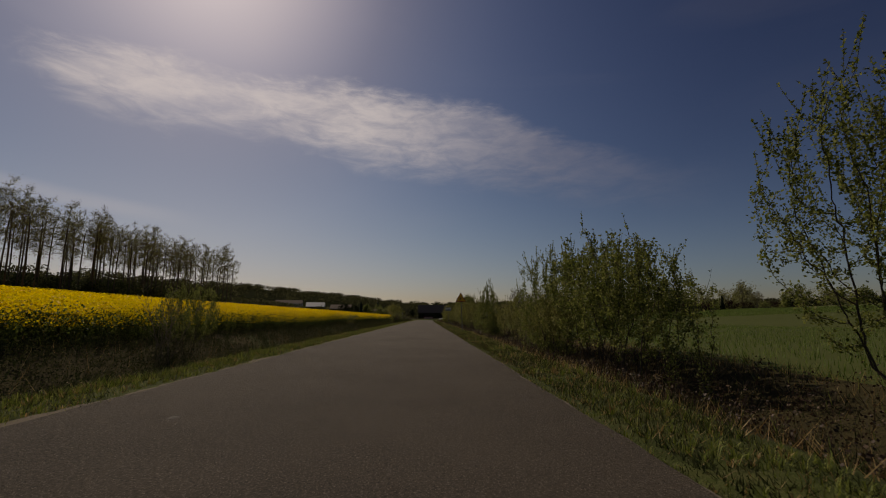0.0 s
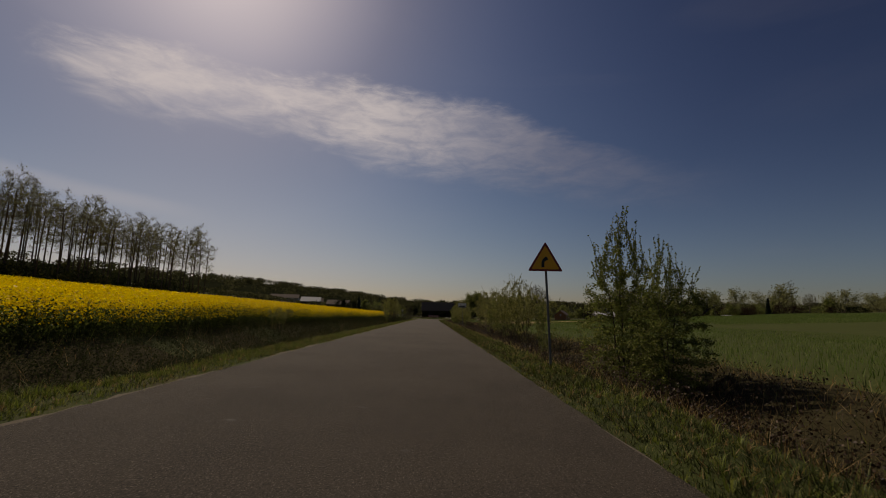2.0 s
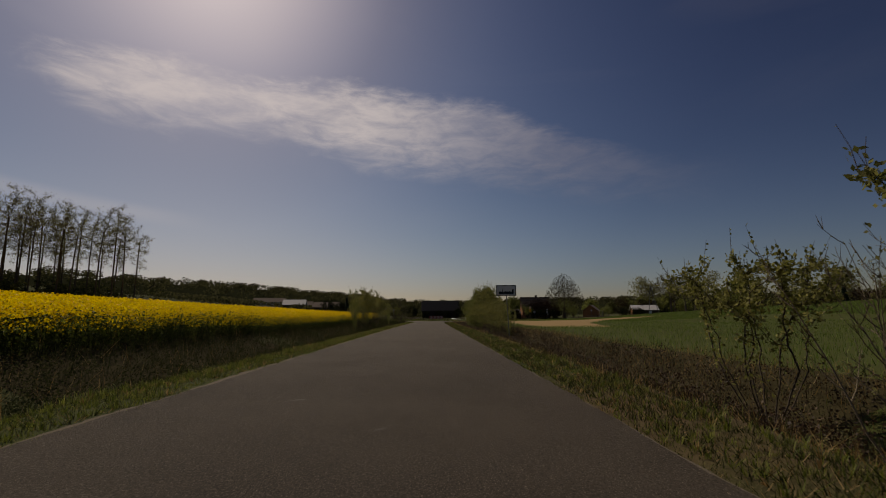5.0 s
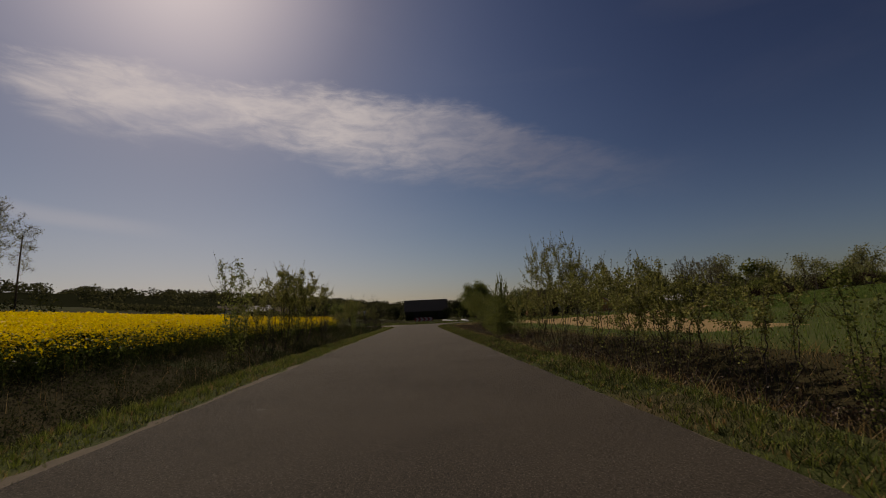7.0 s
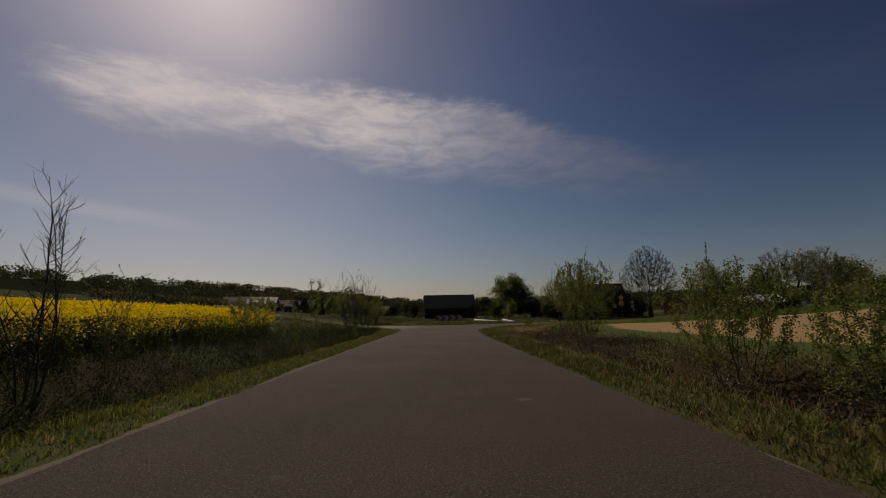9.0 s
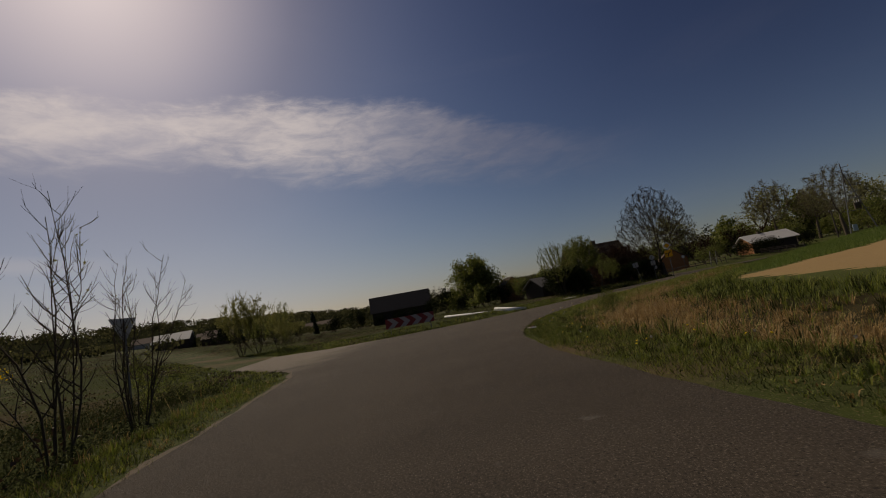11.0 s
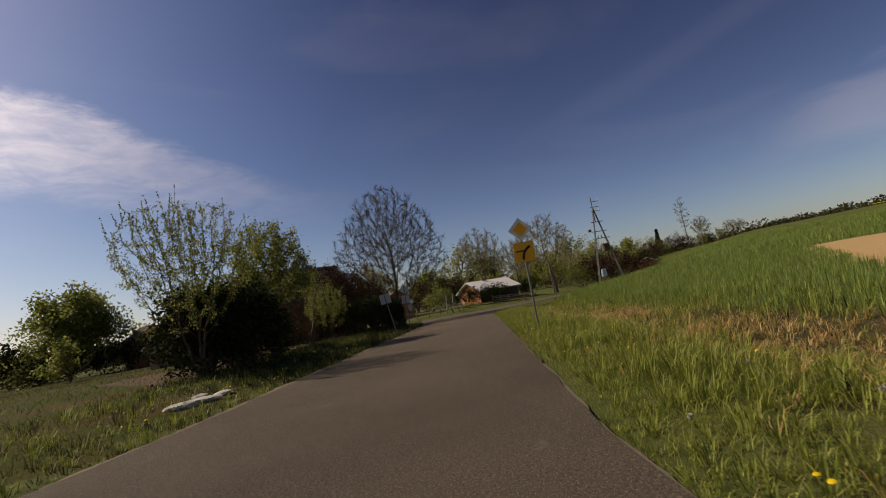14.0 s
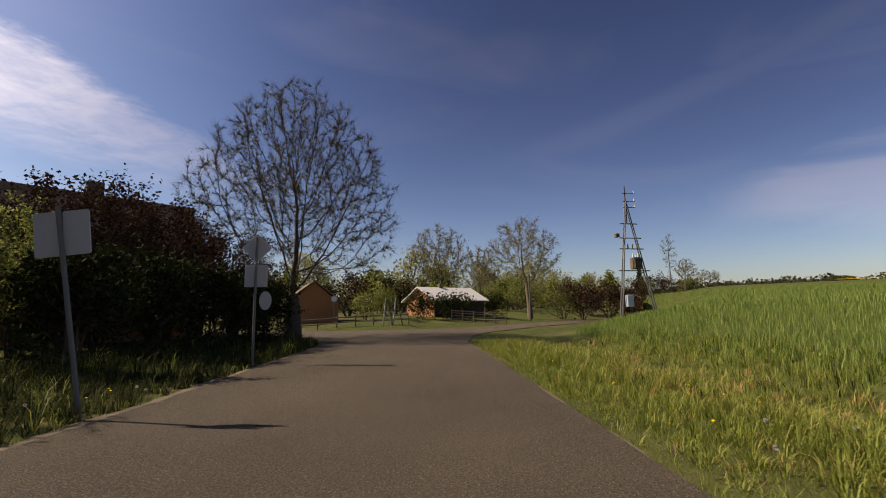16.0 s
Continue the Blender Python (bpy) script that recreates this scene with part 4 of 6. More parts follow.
# lighter far versions of the same kinds
def far_plant(name, lab, cat, seed, h, stems, n, size, leaf, clear, group):
    V, F, tw = grow(seed, h, trunk_r=0.03 * h / stems ** 0.5, stems=stems, levels=3, kids=(9, 5), spread=0.8, ratio=0.52, clear=clear, up=0.06, lean=0.4, sides=(4, 3, 3))
    return prototype(name, lab, cat, V, F, leaves(tw, n, size, seed, 0.10 * h ** 0.8), M_BARK, leaf, group)


FAR_GREEN = far_plant("leafy_tree", "round fresh green tree among the village gardens", "tree", 101, 9.0, 1, 1800, 0.66, M_LEAF, 0.15, "village trees")
FAR_DARK = far_plant("dark_bush", "dense dark bush at the village edge", "shrub", 102, 6.0, 4, 1500, 0.45, M_LEAF_SHADED, 0.06, "garden bushes")
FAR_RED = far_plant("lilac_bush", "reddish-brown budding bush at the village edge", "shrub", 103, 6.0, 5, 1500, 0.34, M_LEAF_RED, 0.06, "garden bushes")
FAR_BUSH = far_plant("tall_leafy_bush", "light-green leafy bush at the village edge", "shrub", 104, 6.2, 5, 1500, 0.34, M_LEAF, 0.1, "garden bushes")
FAR_BARE = far_plant("tall_far_tree", "tall half-bare tree on the wooded rise", "tree", 105, 18.0, 1, 1500, 0.7, M_BUD, 0.25, "trees on the rise")


# ---------------------------------------------------------------- roadside planting
for src, x, y, s, a in [
    (BIG_SHRUB, 8.0, 7.4, 1.05, 2.6), (SHRUB_E, 5.9, 9.7, 0.9, 1.2), (SHRUB_E, 5.7, 10.7, 0.95, 3.1), (SHRUB_B, 5.6, 12.2, 1.15, 2.0), (SHRUB_B, 5.7, 14.4, 1.32, 0.7), (SHRUB_B, 6.2, 16.4, 1.2, 4.0),
    (BIG_SHRUB, 5.3, 18.7, 0.86, 5.0), (SHRUB_A, 4.9, 16.8, 0.8, 1.0), (SMALL_TREE, 5.6, 20.3, 0.76, 3.0), (SHRUB_D, 5.0, 21.6, 1.0, 0.7), (SMALL_TREE, 5.4, 22.4, 0.70, 1.0), (SHRUB_A, 5.0, 20.2, 0.75, 2.2),
    (SHRUB_C, 5.3, 25.2, 0.85, 2.2), (SHRUB_F, 5.4, 27.6, 1.02, 5.1), (SHRUB_C, 5.6, 29.4, 1.05, 0.8), (SHRUB_A, 5.6, 31.0, 0.75, 4.8),
    (SMALL_TREE, 5.4, 39.9, 1.05, 2.5), (SMALL_TREE, 5.7, 38.0, 0.82, 0.2),
    (SHRUB_E, 5.2, 47.6, 0.78, 0.4), (SHRUB_E, 5.3, 49.0, 0.86, 1.9), (SHRUB_C, 5.2, 51.6, 1.12, 4.4), (SHRUB_F, 5.5, 53.4, 1.05, 3.1), (WILLOW, 5.7, 58.2, 0.96, 0.9), (SHRUB_B, 5.6, 60.6, 1.08, 2.9),
    (SHRUB_C, 5.1, 56.8, 1.05, 0.3), (SHRUB_A, 5.3, 63.4, 1.1, 2.7), (SHRUB_A, 5.5, 65.6, 1.22, 5.5), (SHRUB_F, 5.4, 68.0, 1.35, 1.4), (SHRUB_D, 5.2, 69.8, 1.05, 4.1), (SHRUB_C, 5.5, 72.6, 1.1, 1.4),
    (SHRUB_E, 5.5, 98.9, 0.82, 0.5), (SHRUB_F, 5.5, 101.0, 0.82, 3.3), (SHRUB_C, 5.3, 103.2, 0.95, 2.1), (SHRUB_A, 5.4, 104.8, 0.98, 5.8), (SHRUB_C, 5.5, 106.6, 1.12, 1.1), (SHRUB_F, 5.6, 109.8, 1.22, 4.0),
    (WILLOW, 5.6, 113.2, 1.08, 2.1), (SHRUB_C, 5.3, 115.8, 1.15, 0.6), (SHRUB_E, 5.6, 120.2, 0.95, 1.1), (SMALL_TREE, 5.5, 125.6, 1.0, 1.1), (SHRUB_B, 5.4, 128.0, 0.72, 2.9), (SHRUB_B, 5.8, 132.0, 0.88, 0.1), (SHRUB_B, 6.6, 145.0, 1.2, 4.9),
    (SHRUB_A, 7.0, 148.0, 1.15, 3.9),
    # west side
    (SHRUB_B, -8.2, 16.6, 0.72, 0.8), (SHRUB_D, -8.0, 14.8, 0.72, 2.0), (SHRUB_C, -8.4, 53.0, 0.55, 1.2), (SHRUB_E, -8.0, 111.6, 1.4, 0.4), (SHRUB_E, -8.1, 113.0, 1.25, 2.6),
    (SHRUB_F, -8.3, 115.0, 0.9, 4.2), (SAPLING, -8.0, 116.4, 0.72, 1.0), (SHRUB_F, -8.2, 119.6, 1.4, 5.2), (SHRUB_E, -8.3, 121.0, 1.5, 1.5), (SHRUB_F, -8.4, 121.8, 1.5, 3.5), (SHRUB_E, -8.2, 123.0, 1.4, 0.6), (SHRUB_C, -8.3, 125.4, 1.45, 2.0),
    (SAPLING, -8.2, 130.4, 0.85, 3.0), (SHRUB_D, -8.4, 133.0, 0.8, 1.7), (SHRUB_C, -8.4, 141.0, 0.8, 0.6), (SHRUB_E, -7.6, 144.6, 0.7, 2.2), (SHRUB_E, -8.2, 150.6, 1.2, 2.8),
    (WILLOW, -15.0, 196.8, 1.25, 2.0), (SHRUB_F, -13.2, 195.2, 1.7, 1.0), (SHRUB_C, -10.4, 191.8, 1.3, 3.0), (SHRUB_C, -14.6, 194.6, 1.45, 5.0), (SHRUB_E, -9.6, 190.2, 1.4, 4.1), (SHRUB_C, -9.0, 188.6, 0.9, 0.7),
    (SAPLING, -7.0, 155.8, 1.0, 1.5), (SAPLING, -6.5, 157.6, 0.95, 3.0), (SAPLING, -6.0, 159.3, 0.75, 4.2), (SHRUB_E, -6.0, 159.6, 0.5, 0.3), (SHRUB_E, -6.5, 154.6, 0.5, 2.3),
]:
    place(src, x, y, s, a, sink=0.05)

# the wood beyond the rape field
r = np.random.default_rng(91)
for row in range(4):
    for k in range(44):
        t = (k + r.random() * 0.7) / 44
        y = 188 - t * 215
        x = -75 - 15 * t - row * 6.0 - r.random() * 3
        place(WOOD[int(r.integers(4))], x, y - row * 1.5, 1.0 + 0.25 * r.random(), r.random() * 6.3, sink=0.1)

# ---------------------------------------------------------------- signs
def post(parent, h, r=0.03, lean=0.0):
    part("post", rod_bm((0, 0, -0.3), (lean * h, 0, h), r, seg=10), M_STEEL, parent, "galvanised steel post")


def facing(x, y, turn, z=None):
    """Base of a sign whose face looks along -y before the turn (degrees)."""
    return pose(x, y, land_at(x, y) if z is None else z, 0, 0, turn)


s = thing("curve_warning_sign", facing(2.94, 38.8, -6), "triangular yellow road sign with red rim warning of a bend", "road sign")
zb = 2.39 - land_at(2.94, 38.8)
part("post", rod_bm((0.15, 0, -0.3), (0.0, 0, zb + 0.5), 0.03, seg=10), M_STEEL, s, "slightly leaning galvanised steel post")
tri = [(-0.45, zb), (0.45, zb), (0, zb + 0.78)]
part("rim", plate_bm(rounded(tri, 0.05), 0.02, y=-0.05), M_RED, s, "red triangular rim")
ctr = (0, zb + 0.26)
face = [(ctr[0] + (x - ctr[0]) * 0.80, ctr[1] + (z - ctr[1]) * 0.80) for x, z in tri]
part("face", plate_bm(rounded(face, 0.04), 0.012, y=-0.062), M_YELLOW, s, "yellow face")
arc = [(-0.10, zb + 0.10)] + [(-0.10 + 0.20 * (1 - math.cos(a)), zb + 0.20 + 0.20 * math.sin(a)) for a in np.linspace(0, 1.2, 6)]
arc2 = [(x + 0.075 - 0.02 * i / 6, z - 0.09 * (i / 6)) for i, (x, z) in enumerate(arc)]
part("arrow", plate_bm(arc + arc2[::-1], 0.008, y=-0.072), M_BLACK, s, "black bent arrow")

s = thing("town_entry_sign", facing(4.45, 93.4, -4), "white built-up area sign with black town silhouette", "road sign")
zb = 2.40 - land_at(4.45, 93.4)
part("post", rod_bm((0.16, 0, -0.3), (0.0, 0, zb + 0.4), 0.03, seg=10), M_STEEL, s, "leaning galvanised steel post")
part("panel", plate_bm(rounded([(-0.62, zb), (0.62, zb), (0.62, zb + 0.66), (-0.62, zb + 0.66)], 0.04), 0.05, y=-0.06), M_BLACK, s, "dark edge frame")
part("face", plate_bm(rounded([(-0.57, zb + 0.05), (0.57, zb + 0.05), (0.57, zb + 0.61), (-0.57, zb + 0.61)], 0.03), 0.012, y=-0.09), M_WHITE, s, "white face")
sil = [(-0.46, 0.10), (0.46, 0.10), (0.46, 0.40), (0.36, 0.40), (0.36, 0.24), (0.28, 0.24), (0.22, 0.30), (0.14, 0.24), (0.08, 0.28), (0.0, 0.25), (-0.08, 0.29),
       (-0.14, 0.22), (-0.20, 0.22), (-0.235, 0.50), (-0.27, 0.22), (-0.34, 0.27), (-0.46, 0.24)]
part("silhouette", plate_bm([(x, zb + z) for x, z in sil], 0.008, y=-0.1), M_BLACK, s, "black skyline of houses and a church")

s = thing("priority_road_sign", facing(26.2, 188.88, -46, land_at(26.3, 188.97) + 0.08), "yellow and white priority road sign above a yellow bend plate", "road sign")
g0 = land_at(26.05, 188.75)
zd = 2.80 - g0
post(s, zd + 0.5, 0.032)
rh = lambda q: [(0, zd + 0.39 - q), (q, zd + 0.39), (0, zd + 0.39 + q), (-q, zd + 0.39)]
part("diamond", plate_bm(rounded(rh(0.39), 0.03), 0.02, y=-0.055), M_WHITE, s, "white diamond plate")
part("diamond_border", plate_bm(rounded(rh(0.397), 0.03), 0.012, y=-0.048), M_BLACK, s)
part("diamond_centre", plate_bm(rounded(rh(0.25), 0.02), 0.010, y=-0.072), M_YELLOW, s, "yellow diamond centre")
zp = zd - 0.70
part("plate", plate_bm(rounded([(-0.33, zp), (0.33, zp), (0.33, zp + 0.65), (-0.33, zp + 0.65)], 0.03), 0.02, y=-0.055), M_YELLOW, s, "yellow square plate")
part("plate_edge", plate_bm(rounded([(-0.337, zp - 0.007), (0.337, zp - 0.007), (0.337, zp + 0.657), (-0.337, zp + 0.657)], 0.03), 0.012, y=-0.047), M_BLACK, s)
cv = [(-0.10 + 0.30 * (1 - math.cos(a)) / 0.7, zp + 0.05 + 0.50 * math.sin(a)) for a in np.linspace(0.05, 1.27, 9)]
cw = [(x + 0.085 - 0.045 * i / 8, z - 0.085 * i / 8) for i, (x, z) in enumerate(cv)]
part("bend_stripe", plate_bm(cv + cw[::-1], 0.008, y=-0.070), M_BLACK, s, "thick black bend line")
part("side_stripe", plate_bm([(-0.26, zp + 0.34), (0.0, zp + 0.34), (0.0, zp + 0.385), (-0.26, zp + 0.385)], 0.008, y=-0.070), M_BLACK, s, "thin black side road line")
for z in (zp + 0.15, zp + 0.5, zd + 0.3):
    part("clamp", box_bm(0.12, 0.05, 0.04, 0, -0.02, z), M_STEEL, s)

s = thing("chevron_board", facing(0.85, 182.05, -8), "red and white chevron board on two posts outside the bend", "road sign")
for x in (-1.45, 1.45):
    part("post", rod_bm((x, 0.05, -0.3), (x, 0.05, 1.2), 0.03), M_STEEL, s)
part("panel", plate_bm([(-1.75, 0.52), (1.75, 0.52), (1.75, 1.22), (-1.75, 1.22)], 0.03), M_RED, s, "faded red panel")
for k in range(4):
    x0 = -1.62 + k * 0.86
    part("chevron", plate_bm([(x0, 0.53), (x0 + 0.42, 0.53), (x0 + 0.80, 0.87), (x0 + 0.42, 1.21), (x0, 1.21), (x0 + 0.38, 0.87)], 0.008, y=-0.022), M_CHEVRON, s, "white chevron, greyed by shade put into its colour")

s = thing("side_sign", facing(30.28, 201.74, -42), "grey back of a leaning two-panel road sign by the hedge", "road sign")
part("post", rod_bm((0.30, 0, -0.3), (-0.22, 0, 2.62), 0.03), M_STEEL, s)
tilt = Matrix.Rotation(radians(-7), 4, "Y")
for x in (-0.05, 0.28):
    bm_ = plate_bm(rounded([(x - 0.15, 2.0), (x + 0.15, 2.0), (x + 0.15, 2.57), (x - 0.15, 2.57)], 0.03), 0.02, y=0.05)
    bmesh.ops.transform(bm_, matrix=tilt, verts=bm_.verts)
    part("panel", bm_, M_BACK, s, "plain grey metal back")

s = thing("priority_sign_back", facing(34.91, 205.7, -42), "grey backs of diamond, square and round signs on one post", "road sign")
post(s, 3.25, 0.032)
part("diamond", plate_bm(rounded([(0, 2.60), (0.38, 2.98), (0, 3.36), (-0.38, 2.98)], 0.03), 0.02, y=0.05), M_BACK, s)
part("plate", plate_bm(rounded([(-0.28, 1.97), (0.28, 1.97), (0.28, 2.54), (-0.28, 2.54)], 0.03), 0.02, y=0.05), M_BACK, s)
part("disc", plate_bm([(0.24 + 0.15 * math.cos(a), 1.62 + 0.24 * math.sin(a)) for a in np.linspace(0, 2 * np.pi, 20, endpoint=False)], 0.02, y=0.07), M_BACK, s)

s = thing("giveway_sign", facing(-8.3, 163.5, 62), "dark back of a triangular sign at the side road", "road sign")
post(s, 2.6)
part("panel", plate_bm(rounded([(-0.42, 2.7), (0, 1.95), (0.42, 2.7)], 0.04), 0.02, y=0.05), M_BACK, s)

# ---------------------------------------------------------------- pipes and slabs on the verge
for k, (a, b) in enumerate((((10.0, 185.1), (5.6, 200.0)), ((10.4, 185.4), (8.9, 189.6)))):
    za, zb_ = land_at(*a) + 0.11, land_at(*b) + 0.16
    bm = bmesh.new()
    d = Vector((b[0] - a[0], b[1] - a[1], zb_ - za))
    m = Matrix.Translation((a[0], a[1], za)) @ d.to_track_quat("Z", "Y").to_matrix().to_4x4()
    rings = [(0.095, 0), (0.12, 0), (0.12, d.length), (0.095, d.length)]
    loops = []
    for rad, z in rings:
        loops.append([bm.verts.new(m @ Vector((rad * math.cos(q), rad * math.sin(q), z))) for q in np.linspace(0, 2 * np.pi, 18, endpoint=False)])
    for i in range(4):
        p, q = loops[i], loops[(i + 1) % 4]
        for j in range(18):
            bm.faces.new((p[j], p[(j + 1) % 18], q[(j + 1) % 18], q[j]))
    bmesh.ops.recalc_face_normals(bm, faces=bm.faces)
    for q in bm.faces:
        q.smooth = abs(q.normal.dot(d.normalized())) < 0.5
    tagged(part("drain_pipe", bm, M_PIPE), "long white plastic drain pipe lying in the grass", "pipe", "pipes in the grass")


def blob(name, x, y, z, s, seed, mat, label, category, group=""):
    bm = bmesh.new()
    bmesh.ops.create_icosphere(bm, subdivisions=2, radius=1.0)
    rr = np.random.default_rng(seed)
    off = Vector(rr.random(3) * 50)
    for v in bm.verts:
        v.co = Vector((v.co.x * s[0], v.co.y * s[1], v.co.z * s[2])) * (1 + 0.35 * noise.noise(v.co * 1.4 + off))
    ob = part(name, bm, mat)
    ob.matrix_world = pose(x, y, z, 0, 0, rr.random() * 360)
    return tagged(ob, label, category, group)


for i, (x, y, q) in enumerate(((16.3, 191.2, (0.34, 0.24, 0.09)), (16.85, 191.6, (0.42, 0.30, 0.08)), (17.5, 192.2, (0.26, 0.22, 0.07)), (17.0, 192.3, (0.2, 0.16, 0.06)))):
    blob("concrete_lump", x, y, land_at(x, y) + 0.04, q, i, M_CONCRETE, "pale broken concrete lump in the grass", "rubble", "rubble on the verge")


# ---------------------------------------------------------------- buildings
def gable_house(name, m, lx, ly, eave, ridge, wall, roof, label, over=0.35, category="house", end=None):
    """lx along the ridge, ly across. Origin at the middle of the base."""
    e = thing(name, m, label, category)
    t = 0.3
    for sy in (-1, 1):
        part("wall", box_bm(lx, t, eave, 0, sy * (ly / 2 - t / 2), eave / 2), wall, e)
    for sx in (-1, 1):
        x0 = sx * (lx / 2 - t / 2)
        bm = bmesh.new()
        pts = [(-ly / 2 + t, 0), (ly / 2 - t, 0), (ly / 2 - t, eave), (0, ridge - 0.05), (-ly / 2 + t, eave)]
        a = [bm.verts.new((x0 - t / 2, y, z)) for y, z in pts]
        b = [bm.verts.new((x0 + t / 2, y, z)) for y, z in pts]
        bm.faces.new(a), bm.faces.new(b[::-1])
        for i in range(5):
            bm.faces.new((a[i], b[i], b[(i + 1) % 5], a[(i + 1) % 5]))
        bmesh.ops.recalc_face_normals(bm, faces=bm.faces)
        part("gable_wall", bm, end or wall, e)
    slope = math.atan2(ridge - eave, ly / 2)
    run = (ly / 2 + over) / math.cos(slope)
    for sy in (-1, 1):
        mm = Matrix.Translation((0, 0, ridge + 0.06)) @ Matrix.Rotation(-sy * slope, 4, "X")
        part("roof", box_bm(lx + 2 * over, run, 0.12, 0, sy * run / 2, 0, m=mm), roof, e)
    return e


HM = pose(34.9, 222.2, land_at(34.9, 222.2) - 0.1, 0, 0, -4)
house = gable_house("brick_farmhouse", HM, 9.2, 6.6, 4.0, 7.05, M_BRICK, M_TILE, "old red brick farmhouse with a brown tiled roof behind bushes")
part("chimney", box_bm(0.7, 0.55, 1.3, 0.4, -0.1, 7.25, 0.02), M_SLATE, house, "dark square chimney")
for x in (-2.6, 0.2, 2.8):
    wn = part("window", box_bm(0.95, 0.10, 1.2, x, -3.30, 1.75), M_WHITE, house, "white framed window")
    part("pane", box_bm(0.36, 0.02, 1.02, x - 0.22, -3.36, 1.75), M_GLASS, wn)
    part("pane", box_bm(0.36, 0.02, 1.02, x + 0.22, -3.36, 1.75), M_GLASS, wn)

slope_, run_ = math.atan2(3.05, 3.3), (3.3 + 0.35) / math.cos(math.atan2(3.05, 3.3))
for sy in (-1, 1):
    for i in range(20):
        mm = Matrix.Translation((0, 0, 7.11)) @ Matrix.Rotation(-sy * slope_, 4, "X") @ Matrix.Translation((0, sy * (i + 0.5) * run_ / 20, 0.085 - 0.004 * (i % 3))) @ Matrix.Rotation(-sy * 0.22, 4, "X")
        part("roof_course", box_bm(9.9, run_ / 20 * 1.1, 0.035, m=mm), M_COURSE, house)
part("ridge_cap", rod_bm((-5.0, 0, 7.22), (5.0, 0, 7.22), 0.11, seg=10), M_TILE, house)
gs = gable_house("garden_shed", pose(26.6, 224.0, land_at(26.6, 224.0) - 0.1, 0, 0, 20), 6.0, 4.5, 1.9, 3.3, M_DARK, M_SHEET_OLD, "dark timber garden shed with a weathered grey ribbed roof", 0.4, "shed")
for i in range(24):
    part("roof_batten", box_bm(0.06, 2.9, 0.05, m=Matrix.Translation((-3.3 + i * 0.287, 0, 3.44)) @ Matrix.Rotation(math.atan2(1.4, 2.25), 4, "X") @ Matrix.Translation((0, -1.5, 0))), M_SHEET_OLD, gs)

barn = gable_house("long_barn", pose(3.9, 291, land_at(3.9, 291) - 1.0, 0, 0, 0), 17.5, 9.0, 5.0, 9.4, M_DARK, M_SLATE, "long dark timber barn with a low dark roof", 0.5, "barn")
shed = gable_house("brick_outbuilding", pose(31.3, 264.5, land_at(31.3, 264.5) - 0.3, 0, 0, 97), 5.2, 4.6, 4.6, 6.4, M_BRICK, M_SLATE, "small orange brick outbuilding behind bushes", 0.25, "shed")
cottage = gable_house("white_roofed_cottage", pose(77.6, 233.6, land_at(77.6, 233.6) - 0.3, 0, 0, -14), 8.2, 6.6, 2.3, 3.9, M_DARK, M_SHEET, "low cottage with an orange gable under a pale grey sheet roof", 0.5, end=M_ORANGE)
part("chimney", box_bm(0.5, 0.5, 0.9, -0.8, 0, 4.0, 0.02), M_SLATE, cottage, "short dark chimney")

# ---------------------------------------------------------------- village trees and hedges
place(LIME, 43.6, 217.4, 1.0, 0.5)
place(FIELD[0], 90.0, 227.5, 1.38, 0.8)
place(FIELD[1], 96.0, 249.0, 1.55, 2.1)
place(FIELD[2], 104.0, 246.0, 1.2, 4.0)
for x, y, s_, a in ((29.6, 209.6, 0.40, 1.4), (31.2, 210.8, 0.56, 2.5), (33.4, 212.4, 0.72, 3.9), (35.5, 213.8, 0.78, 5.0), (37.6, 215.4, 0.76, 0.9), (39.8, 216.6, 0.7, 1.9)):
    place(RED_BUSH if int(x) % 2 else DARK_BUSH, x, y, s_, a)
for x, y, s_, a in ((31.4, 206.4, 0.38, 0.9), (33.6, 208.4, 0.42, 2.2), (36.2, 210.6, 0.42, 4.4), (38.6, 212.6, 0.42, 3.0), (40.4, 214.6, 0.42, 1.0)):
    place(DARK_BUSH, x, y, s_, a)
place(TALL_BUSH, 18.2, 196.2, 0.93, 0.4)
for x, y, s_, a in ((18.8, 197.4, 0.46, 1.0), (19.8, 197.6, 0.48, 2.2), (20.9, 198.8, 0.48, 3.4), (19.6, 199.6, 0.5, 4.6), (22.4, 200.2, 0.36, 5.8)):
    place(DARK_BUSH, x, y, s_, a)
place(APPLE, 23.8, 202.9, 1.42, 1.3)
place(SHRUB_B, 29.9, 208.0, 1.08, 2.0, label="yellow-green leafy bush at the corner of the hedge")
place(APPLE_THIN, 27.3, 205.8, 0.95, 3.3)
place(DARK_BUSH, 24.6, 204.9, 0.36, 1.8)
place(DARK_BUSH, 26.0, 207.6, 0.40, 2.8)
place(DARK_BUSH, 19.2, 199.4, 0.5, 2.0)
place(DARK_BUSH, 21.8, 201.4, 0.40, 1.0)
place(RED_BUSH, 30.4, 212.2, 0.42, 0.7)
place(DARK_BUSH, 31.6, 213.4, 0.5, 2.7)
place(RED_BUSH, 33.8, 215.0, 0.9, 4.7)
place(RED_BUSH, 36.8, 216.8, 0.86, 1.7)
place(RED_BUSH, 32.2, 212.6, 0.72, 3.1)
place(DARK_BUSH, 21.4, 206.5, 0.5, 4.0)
for x, y, q, s_ in ((20.0, 246.0, FAR_GREEN, 0.5), (28.5, 238.5, FAR_DARK, 0.6), (31.0, 236.5, FAR_DARK, 0.6), (34.5, 243.0, FAR_GREEN, 0.6)):
    place(q, x, y, s_, x)
